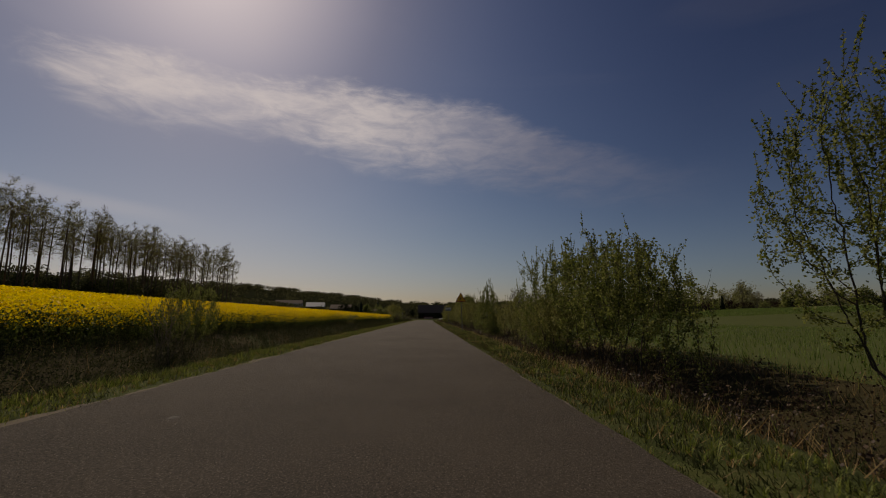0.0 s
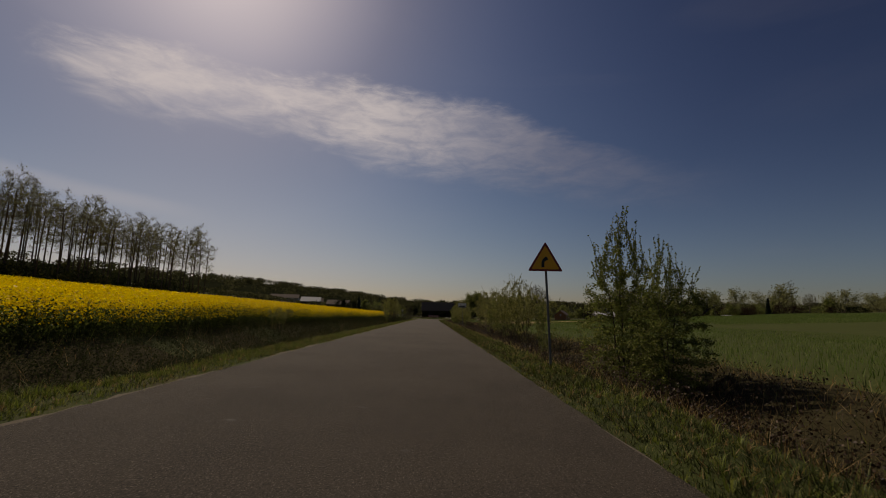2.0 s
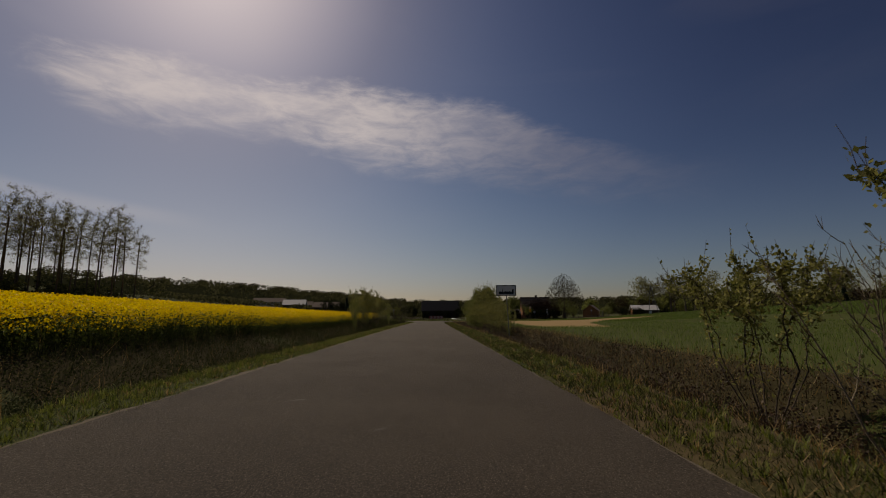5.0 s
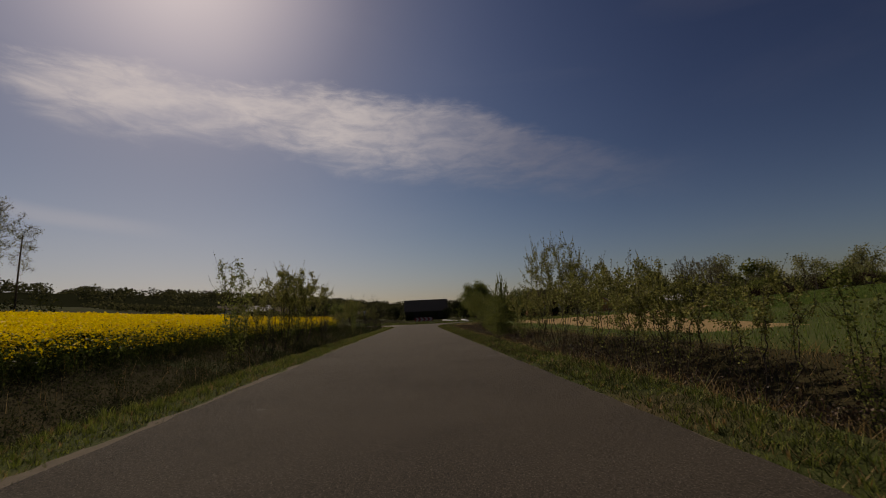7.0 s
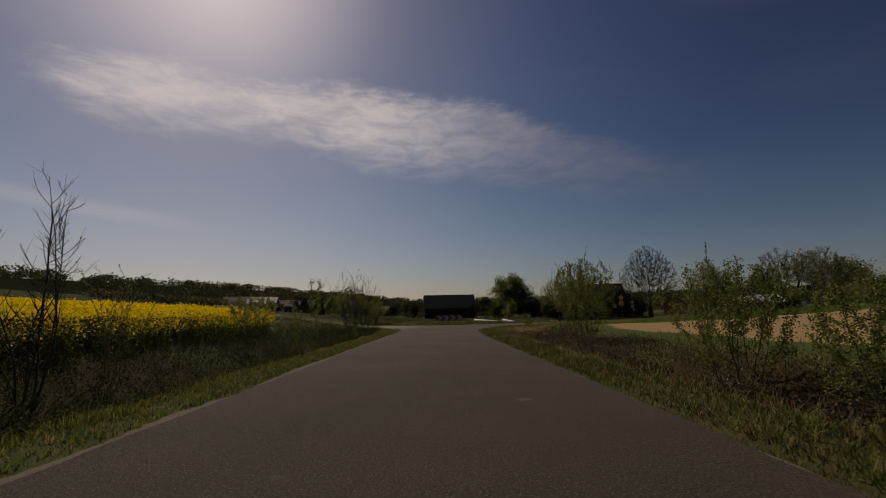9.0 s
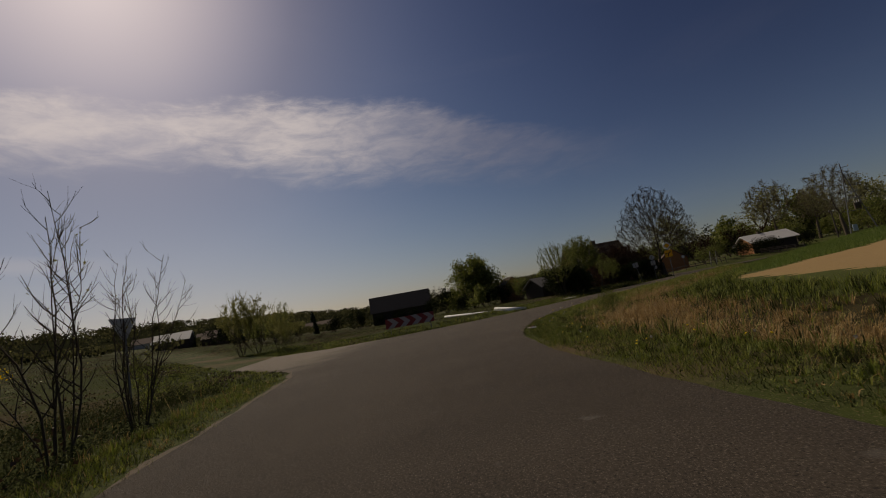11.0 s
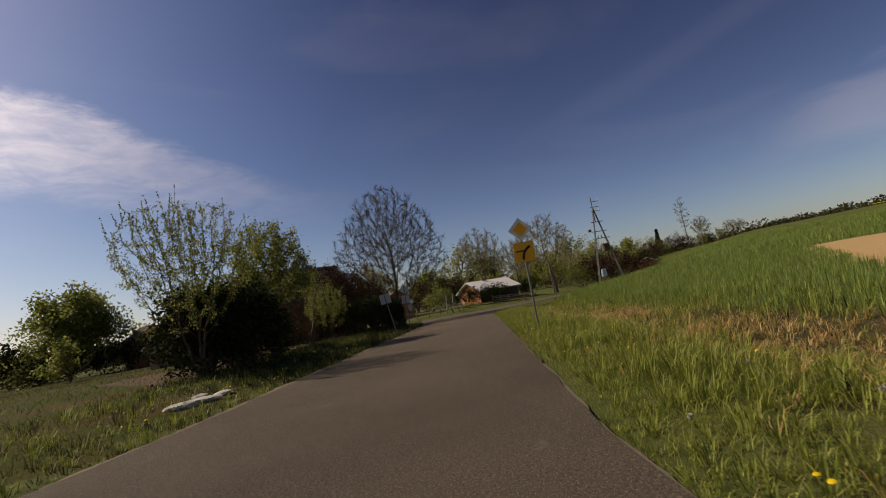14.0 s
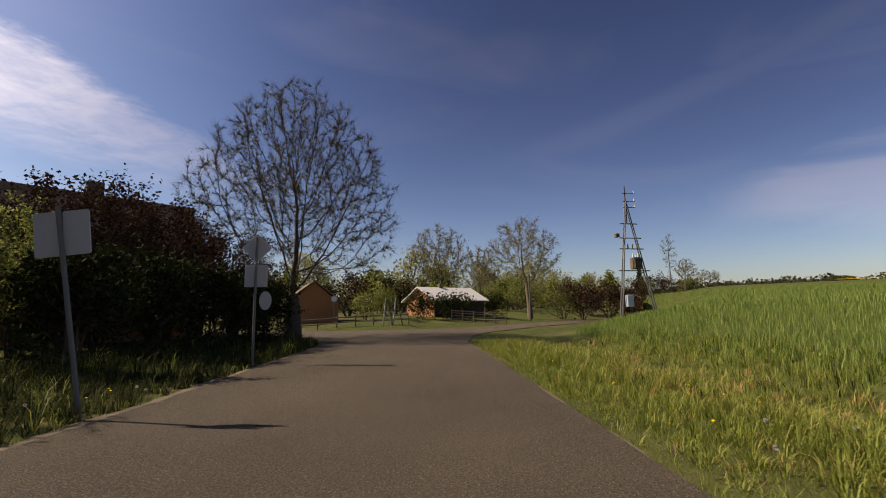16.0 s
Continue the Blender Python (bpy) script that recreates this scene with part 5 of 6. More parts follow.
place(GREEN_TREE, 22.0, 268.0, 1.12, 0.6)
place(SHRUB_B, 8.0, 166.2, 0.30, 1.0, label="low dark green bush in the grass of the bank")
place(SPRUCE, 149.0, 228.3, 0.58, 0.0)
place(WOOD[1], 155.7, 222.7, 0.78, 1.0)
place(FIELD[2], 161.2, 220.6, 0.8, 3.0)
for x, y, q, s_ in ((216, 225, FIELD[0], 0.62), (217, 222.2, FIELD[1], 0.55), (206, 226, FAR_BUSH, 0.7), (140, 227, FAR_RED, 0.8), (144, 226, FAR_BUSH, 0.7), (152, 225.5, FAR_RED, 0.85), (158, 224, FAR_RED, 0.7), (165, 222, FAR_BUSH, 0.6),
                    (172, 223, FAR_RED, 0.6), (182, 224, FAR_DARK, 0.5), (133, 228, FAR_GREEN, 0.7), (118, 229, FAR_RED, 0.8), (113, 228, SHRUB_D, 1.9)):
    place(q, x, y, s_, x)
r = np.random.default_rng(17)
for k in range(30):                       # the belt of greenery round the cottage
    x = 50 + k * 3.6 + r.random() * 3
    y = 246 + 0.05 * x + r.random() * 12 - (8 if k > 16 else 0)
    q = [FAR_GREEN, FAR_BUSH, FAR_BUSH, FAR_GREEN, FAR_RED][int(r.integers(5))]
    place(q, x, y, (0.62 if q is FAR_GREEN else 1.0) * (0.8 + 0.5 * r.random()), r.random() * 6.3)
for x, y, q, s_ in ((73.6, 228.2, FAR_DARK, 0.5), (68.5, 229.5, FAR_DARK, 0.5), (71.5, 228.6, FAR_DARK, 0.45), (83.5, 229.5, FAR_DARK, 0.5), (101, 224, FAR_RED, 0.95), (105, 221, FAR_RED, 1.0), (109, 219.5, FAR_RED, 0.85),
                    (98, 226, FAR_BUSH, 0.8), (61.5, 231.5, FAR_BUSH, 0.5), (52, 236, SHRUB_B, 1.2), (64, 231, SHRUB_B, 1.0),
                    (32, 258, FAR_BUSH, 0.9), (36, 252, FAR_DARK, 0.8), (30, 250, SHRUB_B, 1.3), (27, 259, FAR_DARK, 0.7), (18.5, 265, FAR_DARK, 0.6), (22.0, 263.5, FAR_DARK, 0.55), (25.5, 265, FAR_DARK, 0.6), (7, 283, FAR_DARK, 0.55), (16, 276, FAR_DARK, 1.1), (-9, 285, FAR_DARK, 0.9), (12, 283, FAR_DARK, 0.7),
                    (3, 284, FAR_DARK, 0.55), (-3, 284.5, FAR_DARK, 0.5), (-16, 287, FAR_DARK, 0.7), (-22, 291, SPRUCE, 0.4), (-27, 288, FAR_DARK, 0.6), (-34, 280, FAR_GREEN, 0.7),
                    (-20, 232, FAR_BUSH, 0.8), (-24, 238, FAR_BUSH, 0.9), (-15, 226, SHRUB_C, 1.1), (-18, 229, SHRUB_D, 1.2), (-38, 272, SPRUCE, 0.55), (-44, 290, FAR_DARK, 0.9), (-52, 300, FAR_DARK, 1.0)):
    place(q, x, y, s_, r.random() * 6.3)
for k in range(34):                       # the wooded rise behind the village
    place([FAR_BARE, FAR_GREEN, FAR_BARE, FAR_DARK][k % 4], 118 + 6.6 * k + r.random() * 6, 286 + r.random() * 45, (1.0, 1.7, 1.15, 1.8)[k % 4] * (0.8 + 0.4 * r.random()), r.random() * 6.3)
place(FIELD[0], 49.0, 262.0, 0.8, 2.2)
place(FIELD[2], 130.0, 262.0, 1.0, 1.2)
place(FIELD[1], 150.0, 258.0, 0.8, 5.2)


# ---------------------------------------------------------------- power pole with transformer
s = thing("transformer_pylon", pose(67.3, 206.4, land_at(67.3, 206.4), 0, 0, -40), "steel A-frame power pole with transformer, insulators and a pale cabinet", "power pole")
HP_ = 10.2
foot = {-1: Vector((-0.75, 0, -0.3)), 1: Vector((2.6, 0, -0.3))}
apex = Vector((0.35, 0, HP_))
leg = lambda sx, z: foot[sx].lerp(apex, (z + 0.3) / (HP_ + 0.3))
for sx in (-1, 1):
    for sy in (-0.16, 0.16):
        part("leg", rod_bm(foot[sx] + Vector((0, sy, 0)), apex + Vector((0, sy * 0.6, -0.5)), 0.062, 0.05, 6), M_STEEL, s)
part("mast", rod_bm(apex - Vector((0, 0, 2.4)), apex + Vector((0, 0, 0.8)), 0.07, 0.05), M_WOOD, s, "dark mast top")
for z in (3.9, 5.7, 6.6, 7.8):
    a, b = leg(-1, z), leg(1, z)
    part("crossarm", rod_bm(a - Vector((0.35, 0, 0)), b + Vector((0.45, 0, 0)), 0.045, seg=6), M_STEEL, s)
for z in (9.2, 9.7, 10.4):
    part("crossarm", rod_bm((apex.x - 0.25, 0, z), (apex.x + 0.9, 0, z), 0.035, seg=6), M_STEEL, s)
    part("insulator", rod_bm((apex.x + 0.85, 0, z), (apex.x + 0.85, 0, z + 0.28), 0.05, 0.03), M_CERAMIC, s, "white porcelain insulator")
for k in range(3):
    part("insulator", rod_bm((0.3 + 0.42 * k, 0, 5.75), (0.3 + 0.42 * k, 0, 6.1), 0.06, 0.04), M_SLATE, s)
tr = part("transformer", box_bm(0.75, 0.6, 0.95, 0.95, 0, 4.5, 0.04), M_SLATE, s, "dark grey transformer tank")
for k in range(3):
    part("bushing", rod_bm((0.72 + 0.23 * k, 0, 4.95), (0.70 + 0.25 * k, 0, 5.35), 0.06, 0.035), M_CERAMIC, tr, "white bushing")
for k in range(5):
    part("cooling_fin", box_bm(0.03, 0.72, 0.7, 0.65 + 0.15 * k, 0, 4.5), M_SLATE, tr)
part("switch_box", box_bm(0.34, 0.3, 0.32, -0.62, 0, 6.8, 0.03), M_SLATE, s)
part("cabinet", box_bm(0.55, 0.35, 0.95, -0.05, -0.25, 1.45, 0.03), M_BOX, s, "pale blue control cabinet")

for x, y, h in ((84.5, 224.5, 6.2), (128, 233, 7.0)):
    s = thing("wooden_power_pole", pose(x, y, land_at(x, y)), "weathered wooden power pole with a short crossarm", "power pole", "wooden poles")
    part("pole", rod_bm((0, 0, -0.3), (0, 0, h), 0.13, 0.10), M_WOOD, s)
    part("crossarm", box_bm(1.2, 0.1, 0.1, 0, 0, h - 0.25), M_WOOD, s)
    for q in (-0.5, 0, 0.5):
        part("insulator", rod_bm((q, 0, h - 0.2), (q, 0, h), 0.04, 0.03), M_CERAMIC, s)

# ---------------------------------------------------------------- yard of the cottage
def fence(a, b, n, h, rails, mat, label, name="wooden_fence"):
    m = Matrix.Translation((a[0], a[1], 0)) @ Matrix.Rotation(math.atan2(b[1] - a[1], b[0] - a[0]), 4, "Z")
    e = thing(name, m, label, "fence")
    ln = math.hypot(b[0] - a[0], b[1] - a[1])
    gz = [land_at(a[0] + (b[0] - a[0]) * k / n, a[1] + (b[1] - a[1]) * k / n) for k in range(n + 1)]
    for k in range(n + 1):
        part("post", box_bm(0.10, 0.10, h + 0.3, ln * k / n, 0, gz[k] + h / 2 - 0.1, 0.01), mat, e)
    for k in range(n):
        for q in rails:
            p = rod_bm((ln * k / n, -0.07, gz[k] + q), (ln * (k + 1) / n, -0.07, gz[k + 1] + q), 0.05, seg=4)
            part("rail", p, mat, e)


fence((69.5, 226.2), (75.0, 222.6), 5, 1.25, (0.3, 0.6, 0.9, 1.15), M_WOOD, "dark weathered plank fence in front of the cottage")
fence((50.5, 230.0), (60.5, 224.4), 7, 1.0, (0.45, 0.9), M_WOOD, "low grey post and rail fence along the yard")
s = thing("wooden_swing_frame", pose(58.6, 224.6, land_at(58.6, 224.6), 0, 0, -40), "weathered pale wooden A-frame beside the yard fence", "frame")
for sx in (-1, 1):
    part("pole", rod_bm((sx * 0.45 - 0.35, 0, -0.2), (sx * 0.45 - 0.1, 0, 2.5), 0.07, 0.05), M_CONCRETE, s)
    part("brace", rod_bm((sx * 0.45 + 0.55, 0, -0.2), (sx * 0.45, 0, 2.4), 0.06, 0.05), M_WOOD, s)
part("crossbar", rod_bm((-0.7, 0, 1.4), (0.9, 0, 1.4), 0.04), M_WOOD, s)
s = thing("round_sign", pose(57.5, 231.5, land_at(57.5, 231.5), 0, 0, -40), "round grey road sign across the junction", "road sign")
post(s, 2.6)
part("disc", plate_bm([(0.32 * math.cos(a), 2.5 + 0.32 * math.sin(a)) for a in np.linspace(0, 2 * np.pi, 24, endpoint=False)], 0.02, y=-0.05), M_BACK, s)
part("ring", plate_bm([(0.22 * math.cos(a), 2.5 + 0.22 * math.sin(a)) for a in np.linspace(0, 2 * np.pi, 24, endpoint=False)], 0.01, y=-0.066), M_WHITE, s)
gable_house("orange_cottage", pose(60.4, 239.6, land_at(60.4, 239.6) - 0.2, 0, 0, 62), 7.0, 5.2, 2.6, 4.6, M_ORANGE, M_TILE, "orange cottage with a dark roof among the trees")
gable_house("field_shed", pose(128.0, 224.5, land_at(128, 224.5) - 0.2, 0, 0, 20), 5.0, 4.0, 2.2, 3.1, M_ORANGE, M_SHEET, "small orange shed under a pale roof at the field edge", category="shed")
# far farms on the rising land to the north-west
for x, y, a, lx, w_, rf in ((-120, 410, 12, 22, M_RENDER, M_TILE), (-96, 415, 10, 12, M_RENDER, M_TILE), (-60, 330, 0, 14, M_DARK, M_TILE), (-40, 430, 0, 16, M_DARK, M_TILE),
                            (-78, 330, 8, 12, M_DARK, M_SHEET)):
    gable_house("far_farm_building", pose(x, y, land_at(x, y) - 0.3, 0, 0, a), lx, 9, 3.2, 6.0, w_, rf, "distant low farm building on the hillside", category="farm building")


# ---------------------------------------------------------------- crops and grasses
def blades(x, y, h, w_, seed, lean=0.35, z=None):
    r = np.random.default_rng(seed)
    n = len(x)
    z = land(x, y) if z is None else z
    a = r.random(n) * 2 * np.pi
    b = r.random(n) * 2 * np.pi
    l = lean * h * r.random(n) * 1.4
    base = np.stack([x, y, z - 0.03], 1)
    side = np.stack([np.cos(a), np.sin(a), np.zeros(n)], 1) * (w_ * 0.5)[:, None]
    tip = base + np.stack([np.cos(b) * l, np.sin(b) * l, h], 1)
    v = np.stack([base - side, base + side, tip], 1).reshape(-1, 3)
    return v, np.arange(3 * n).reshape(-1, 3)


def scatter(n, x0, x1, y0, y1, keep, seed):
    r = np.random.default_rng(seed)
    x, y = x0 + (x1 - x0) * r.random(n), y0 + (y1 - y0) * r.random(n)
    k = keep(x, y, r)
    return x[k], y[k]


def stuff(name, parts, mat, label, category):
    vs = np.concatenate([p[0] for p in parts])
    off, fs = 0, []
    for p in parts:
        fs.append(p[1] + off)
        off += len(p[0])
    return tagged(mesh_object(name, vs, np.concatenate(fs), mat), label, category, kind="stuff")


def along(pts, n, lo, hi, seed, power=1.0):
    """Random points beside an edge line, lo to hi metres outside it."""
    r = np.random.default_rng(seed)
    p = resample(pts, 0.5)
    t = np.gradient(p, axis=0)
    t /= np.linalg.norm(t, axis=1)[:, None]
    i = r.integers(0, len(p), n)
    d = lo + (hi - lo) * r.random(n) ** power
    q = p[i] + np.stack([t[i, 1], -t[i, 0]], 1) * d[:, None] + t[i] * (r.random((n, 1)) - 0.5) * 0.6
    k = road_distance(q[:, 0], q[:, 1]) > min(lo * 0.6, lo * 1.5)
    return q[k, 0], q[k, 1], d[k]


def clump(x, y, s, seed):
    return 0.5 + 0.5 * wave(x, y, s, seed)


def thicket(x, y, rad, hgt, per, size, seed):
    r = np.random.default_rng(seed)
    i = np.repeat(np.arange(len(x)), per)
    m = len(i)
    u = r.normal(0, 1, (m, 3))
    u /= np.linalg.norm(u, axis=1)[:, None]
    u *= (r.random(m) ** 0.4)[:, None]
    z0 = land(x, y)
    c = np.stack([x[i] + u[:, 0] * rad[i], y[i] + u[:, 1] * rad[i], z0[i] + hgt[i] * (0.5 + 0.5 * u[:, 2])], 1)
    a = r.normal(0, 1, (m, 3))
    a /= np.linalg.norm(a, axis=1)[:, None]
    b = np.cross(a, r.normal(0, 1, (m, 3)))
    b /= np.linalg.norm(b, axis=1)[:, None]
    s_ = (size[i] * (0.5 + r.random(m)))[:, None]
    v = np.stack([c - a * s_ * 0.5, c + b * s_ * 0.4, c + a * s_ * 0.5, c - b * s_ * 0.4], 1).reshape(-1, 3)
    return v, np.arange(4 * m).reshape(-1, 4)


def tri(vf):
    """Quads to triangles."""
    v, f = vf
    return v, np.concatenate([f[:, [0, 1, 2]], f[:, [0, 2, 3]]])

r = np.random.default_rng(5)
R_STRAIGHT = [(1.9, -4), (1.9, 60), (1.9, 130), (1.95, 148), (2.1, 153)]
R_BEND = EDGE_R[4:18]
L_STRAIGHT = [(-3.75, 163.4), (-3.6, 156.0), (-3.85, 144.0), (-4.1, 118.0), (-4.1, 60), (-4.1, -4)]
L_FAR = EDGE_FAR[10:24]
grass, dry, weed, briar = [], [], [], []


def tufts(x, y, h, count, width, seed, fan=0.5, base=0.035, z=None):
    """Tussocks of bent blades: each blade is a quad below and a pointed tip above."""
    r = np.random.default_rng(seed)
    i = np.repeat(np.arange(len(x)), count)
    n = len(i)
    z = land(x, y) if z is None else z
    a = r.random(n) * 2 * np.pi
    out = np.stack([np.cos(a), np.sin(a), np.zeros(n)], 1)
    side = np.stack([-np.sin(a), np.cos(a), np.zeros(n)], 1) * (width * (0.6 + 0.8 * r.random(n)))[:, None] * 0.5
    hh = (h[i] * (0.45 + 0.75 * r.random(n)))[:, None]
    lean = (fan * (0.2 + r.random(n)))[:, None]
    up = np.array([0, 0, 1.0])
    p0 = np.stack([x[i], y[i], z[i] - 0.02], 1) + out * (base * r.random(n))[:, None]
    p1 = p0 + up * hh * 0.62 + out * hh * lean * 0.38
    p2 = p0 + up * hh * (1 - 0.25 * lean) + out * hh * lean * 1.05
    v = np.stack([p0 - side, p0 + side, p1 + side * 0.9, p1 - side * 0.9, p2], 1).reshape(-1, 3)
    k = 5 * np.arange(n)[:, None]
    f = np.concatenate([k + np.array([0, 1, 2]), k + np.array([0, 2, 3]), k + np.array([3, 2, 4])])
    return v, f


# verges of the straight: short turf, with tussocks
for line, n, m, sd in ((R_STRAIGHT, 130000, 6500, 1), (L_STRAIGHT, 140000, 9000, 2)):
    x, y, d = along(line, n, -0.06, 1.4 if sd == 1 else 1.6, sd, 1.1)
    rr = np.random.default_rng(sd)
    h = 0.03 + (0.06 + 0.06 * np.clip(d, 0, 1.5) / 1.5) * (0.4 + 0.9 * rr.random(len(x))) * (0.5 + 0.8 * clump(x, y, 0.5, sd))
    k = rr.random(len(x)) < (0.16 + 0.2 * clump(x, y, 1.4, sd)) * (0.4 if sd == 1 else 0.35)
    k3 = ~k & (rr.random(len(x)) < (0.82 if sd == 1 else 0.45))
    weed.append(blades(x[k3], y[k3], h[k3], np.full(k3.sum(), 0.014), sd + 80, 1.0))
    k2 = ~k & ~k3
    grass.append(blades(x[k2], y[k2], h[k2], np.full(k2.sum(), 0.012), sd, 0.8))
    dry.append(blades(x[k], y[k], h[k], np.full(k.sum(), 0.012), sd + 90, 1.2))
    x, y, d = along(line, m, 0.0, 1.5 if sd == 1 else 1.8, sd + 30, 0.9)
    rr = np.random.default_rng(sd + 30)
    h = (0.09 + 0.10 * np.clip(d, 0, 1.5) / 1.5) * (0.5 + 0.8 * rr.random(len(x))) * (0.5 + 0.7 * clump(x, y, 0.7, sd))
    k = rr.random(len(x)) < 0.12
    grass.append(tufts(x[~k], y[~k], h[~k], 10, 0.008, sd + 31, 0.8, 0.06))
    dry.append(tufts(x[k], y[k], h[k], 9, 0.010, sd + 32, 0.8))
# ditch banks
x, y, d = along(R_STRAIGHT, 45000, 1.5, 6.5, 3)
rr = np.random.default_rng(3)
k = rr.random(len(x)) < 0.36 + 0.4 * clump(x, y, 2.2, 3)
h = 0.24 * (0.5 + rr.random(len(x)))
dry.append(blades(x[k], y[k], h[k], np.full(k.sum(), 0.013), 4, 1.0))
k2 = ~k & (rr.random(len(x)) < 0.2)
grass.append(blades(x[k2], y[k2], h[k2], np.full(k2.sum(), 0.014), 5, 0.6))
k2 = ~k & ~k2
weed.append(blades(x[k2], y[k2], h[k2], np.full(k2.sum(), 0.018), 5, 0.8))
x, y, d = along(R_STRAIGHT, 20000, 2.2, 5.2, 6)
rr = np.random.default_rng(6)
briar.append(blades(x, y, 0.30 * (0.4 + rr.random(len(x))), np.full(len(x), 0.014), 6, 1.0))
x, y, d = along(L_STRAIGHT, 35000, 1.7, 6.0, 7)
rr = np.random.default_rng(7)
weed.append(blades(x, y, (0.20 + 0.16 * np.clip((d - 1.7) / 3, 0, 1)) * (0.5 + 0.9 * rr.random(len(x))) * (0.6 + 0.8 * clump(x, y, 1.3, 7)), np.full(len(x), 0.018), 7, 1.0))
for line, n, lo, hi, sd in ((L_STRAIGHT, 6500, 1.8, 6.0, 71), (R_STRAIGHT, 3000, 1.7, 5.4, 72)):
    x, y, d = along(line, n, lo, hi, sd)
    rr = np.random.default_rng(sd)
    m = 0.5 + rr.random(len(x))
    (weed if sd == 71 else briar).append(tri(thicket(x, y, 0.30 * m, (0.34 + 0.2 * (d > 3)) * m, 34, np.full(len(x), 0.040), sd)))
x, y = scatter(700, -75, -5, 150, 300, lambda x, y, r: (road_distance(x, y) > 1.2) & ~inside(x, y, np.array(RAPE, float)), 73)
rr = np.random.default_rng(73)
briar.append(tri(thicket(x, y, 0.5 + rr.random(len(x)), 0.4 + 0.5 * rr.random(len(x)), 60, np.full(len(x), 0.07), 73)))
x, y, d = along(L_STRAIGHT, 3000, 1.7, 6.0, 8)
dry.append(blades(x, y, 0.5 * (0.5 + np.random.default_rng(8).random(len(x))), np.full(len(x), 0.010), 8, 0.8))
# inside of the bend: turf and lush tussocks at the edge, matted straw beyond
x, y, d = along(R_BEND, 130000, 0.03, 3.2, 9, 1.15)
rr = np.random.default_rng(9)
h = 0.03 + (0.07 + 0.05 * clump(x, y, 0.4, 6)) * (0.4 + 0.9 * rr.random(len(x)))
k = rr.random(len(x)) < 0.02 + 0.36 * clump(x, y, 1.3, 19) * sstep(0.8, 2.6, d)
k2 = ~k & (rr.random(len(x)) < 0.34 * (1 - sstep(164, 174, y)))
k3 = ~k & ~k2
grass.append(blades(x[k3], y[k3], h[k3], np.full(k3.sum(), 0.009), 9, 1.0))
weed.append(blades(x[k2], y[k2], h[k2], np.full(k2.sum(), 0.011), 29, 1.0))
dry.append(blades(x[k], y[k], h[k], np.full(k.sum(), 0.009), 19, 1.3))
x, y, d = along(R_BEND, 8500, 0.06, 2.9, 33, 0.9)
rr = np.random.default_rng(33)
lush = 0.45 + 0.55 * sstep(164, 176, y)
h = lush * (0.12 + 0.24 * np.clip(d, 0, 1.4) / 1.4) * (0.5 + 0.8 * rr.random(len(x))) * (0.5 + 0.7 * clump(x, y, 0.6, 9))
k = rr.random(len(x)) < 0.04 + 0.22 * clump(x, y, 1.3, 19) * sstep(1.0, 2.4, d)
k2 = ~k & (rr.random(len(x)) < 0.34 * (1 - sstep(164, 174, y)))
k3 = ~k & ~k2
grass.append(tufts(x[k3], y[k3], h[k3], 14, 0.0075, 34, 0.9, 0.09))
weed.append(tufts(x[k2], y[k2], h[k2], 14, 0.010, 44, 0.9, 0.09))
dry.append(tufts(x[k], y[k], h[k], 12, 0.007, 35, 1.2, 0.09))
x, y, d = along(R_BEND, 9500, 1.8, 8.3, 36)
rr = np.random.default_rng(36)
k = rr.random(len(x)) < (0.18 + 1.0 * clump(x, y, 1.7, 10)) * np.clip(1.6 - abs(d - 3.7) / 1.5, 0, 1) * (1 - 0.75 * sstep(30, 37, x))
h = 0.34 * (0.4 + rr.random(len(x))) * (0.6 + 0.5 * clump(x, y, 1.1, 37))
dry.append(tufts(x[k], y[k], 0.95 * h[k], 15, 0.010, 38, 1.4, 0.13))
k2 = ~k & (rr.random(len(x)) < 0.6 + 0.3 * sstep(166, 176, y))
grass.append(tufts(x[k2], y[k2], h[k2], 9, 0.011, 39, 0.9, 0.10))
k2 = ~k & ~k2
weed.append(tufts(x[k2], y[k2], h[k2], 10, 0.013, 49, 0.9, 0.10))
# the grassy nose beside the side road, and the bank behind it
x, y, d = along(EDGE_FAR[26:31], 2600, 0.08, 4.5, 81)
rr = np.random.default_rng(81)
h = (0.10 + 0.10 * rr.random(len(x))) * (0.5 + 0.7 * clump(x, y, 0.7, 82))
k = rr.random(len(x)) < 0.4
grass.append(tufts(x[~k], y[~k], h[~k], 12, 0.011, 83, 0.9, 0.12))
weed.append(tufts(x[k], y[k], h[k], 12, 0.013, 84, 0.9, 0.12))
# outside of the bend
x, y, d = along(L_FAR, 4200, 0.2, 4.5, 63, 1.2)
rr = np.random.default_rng(63)
h = (0.14 + 0.22 * rr.random(len(x))) * (0.45 + 0.8 * clump(x, y, 0.8, 13)) * (1 + 0.6 * sstep(22, 27, x))
# tussocks turn mostly dark eastward, standing in for the hedge's shade
k = rr.random(len(x)) < 0.3 + 0.55 * sstep(15, 22, x)
grass.append(tufts(x[~k], y[~k], h[~k], 9, 0.010, 64, 0.9, 0.09))
weed.append(tufts(x[k], y[k], h[k], 9, 0.012, 67, 0.9, 0.09))
# extra dark tufts put the hedge's shade into the verge colour
x, y, d = along(EDGE_FAR[10:15], 2600, 0.3, 5.5, 65)
rr = np.random.default_rng(65)
weed.append(tufts(x, y, 0.3 * (0.4 + rr.random(len(x))), 7, 0.013, 66, 0.9, 0.1))
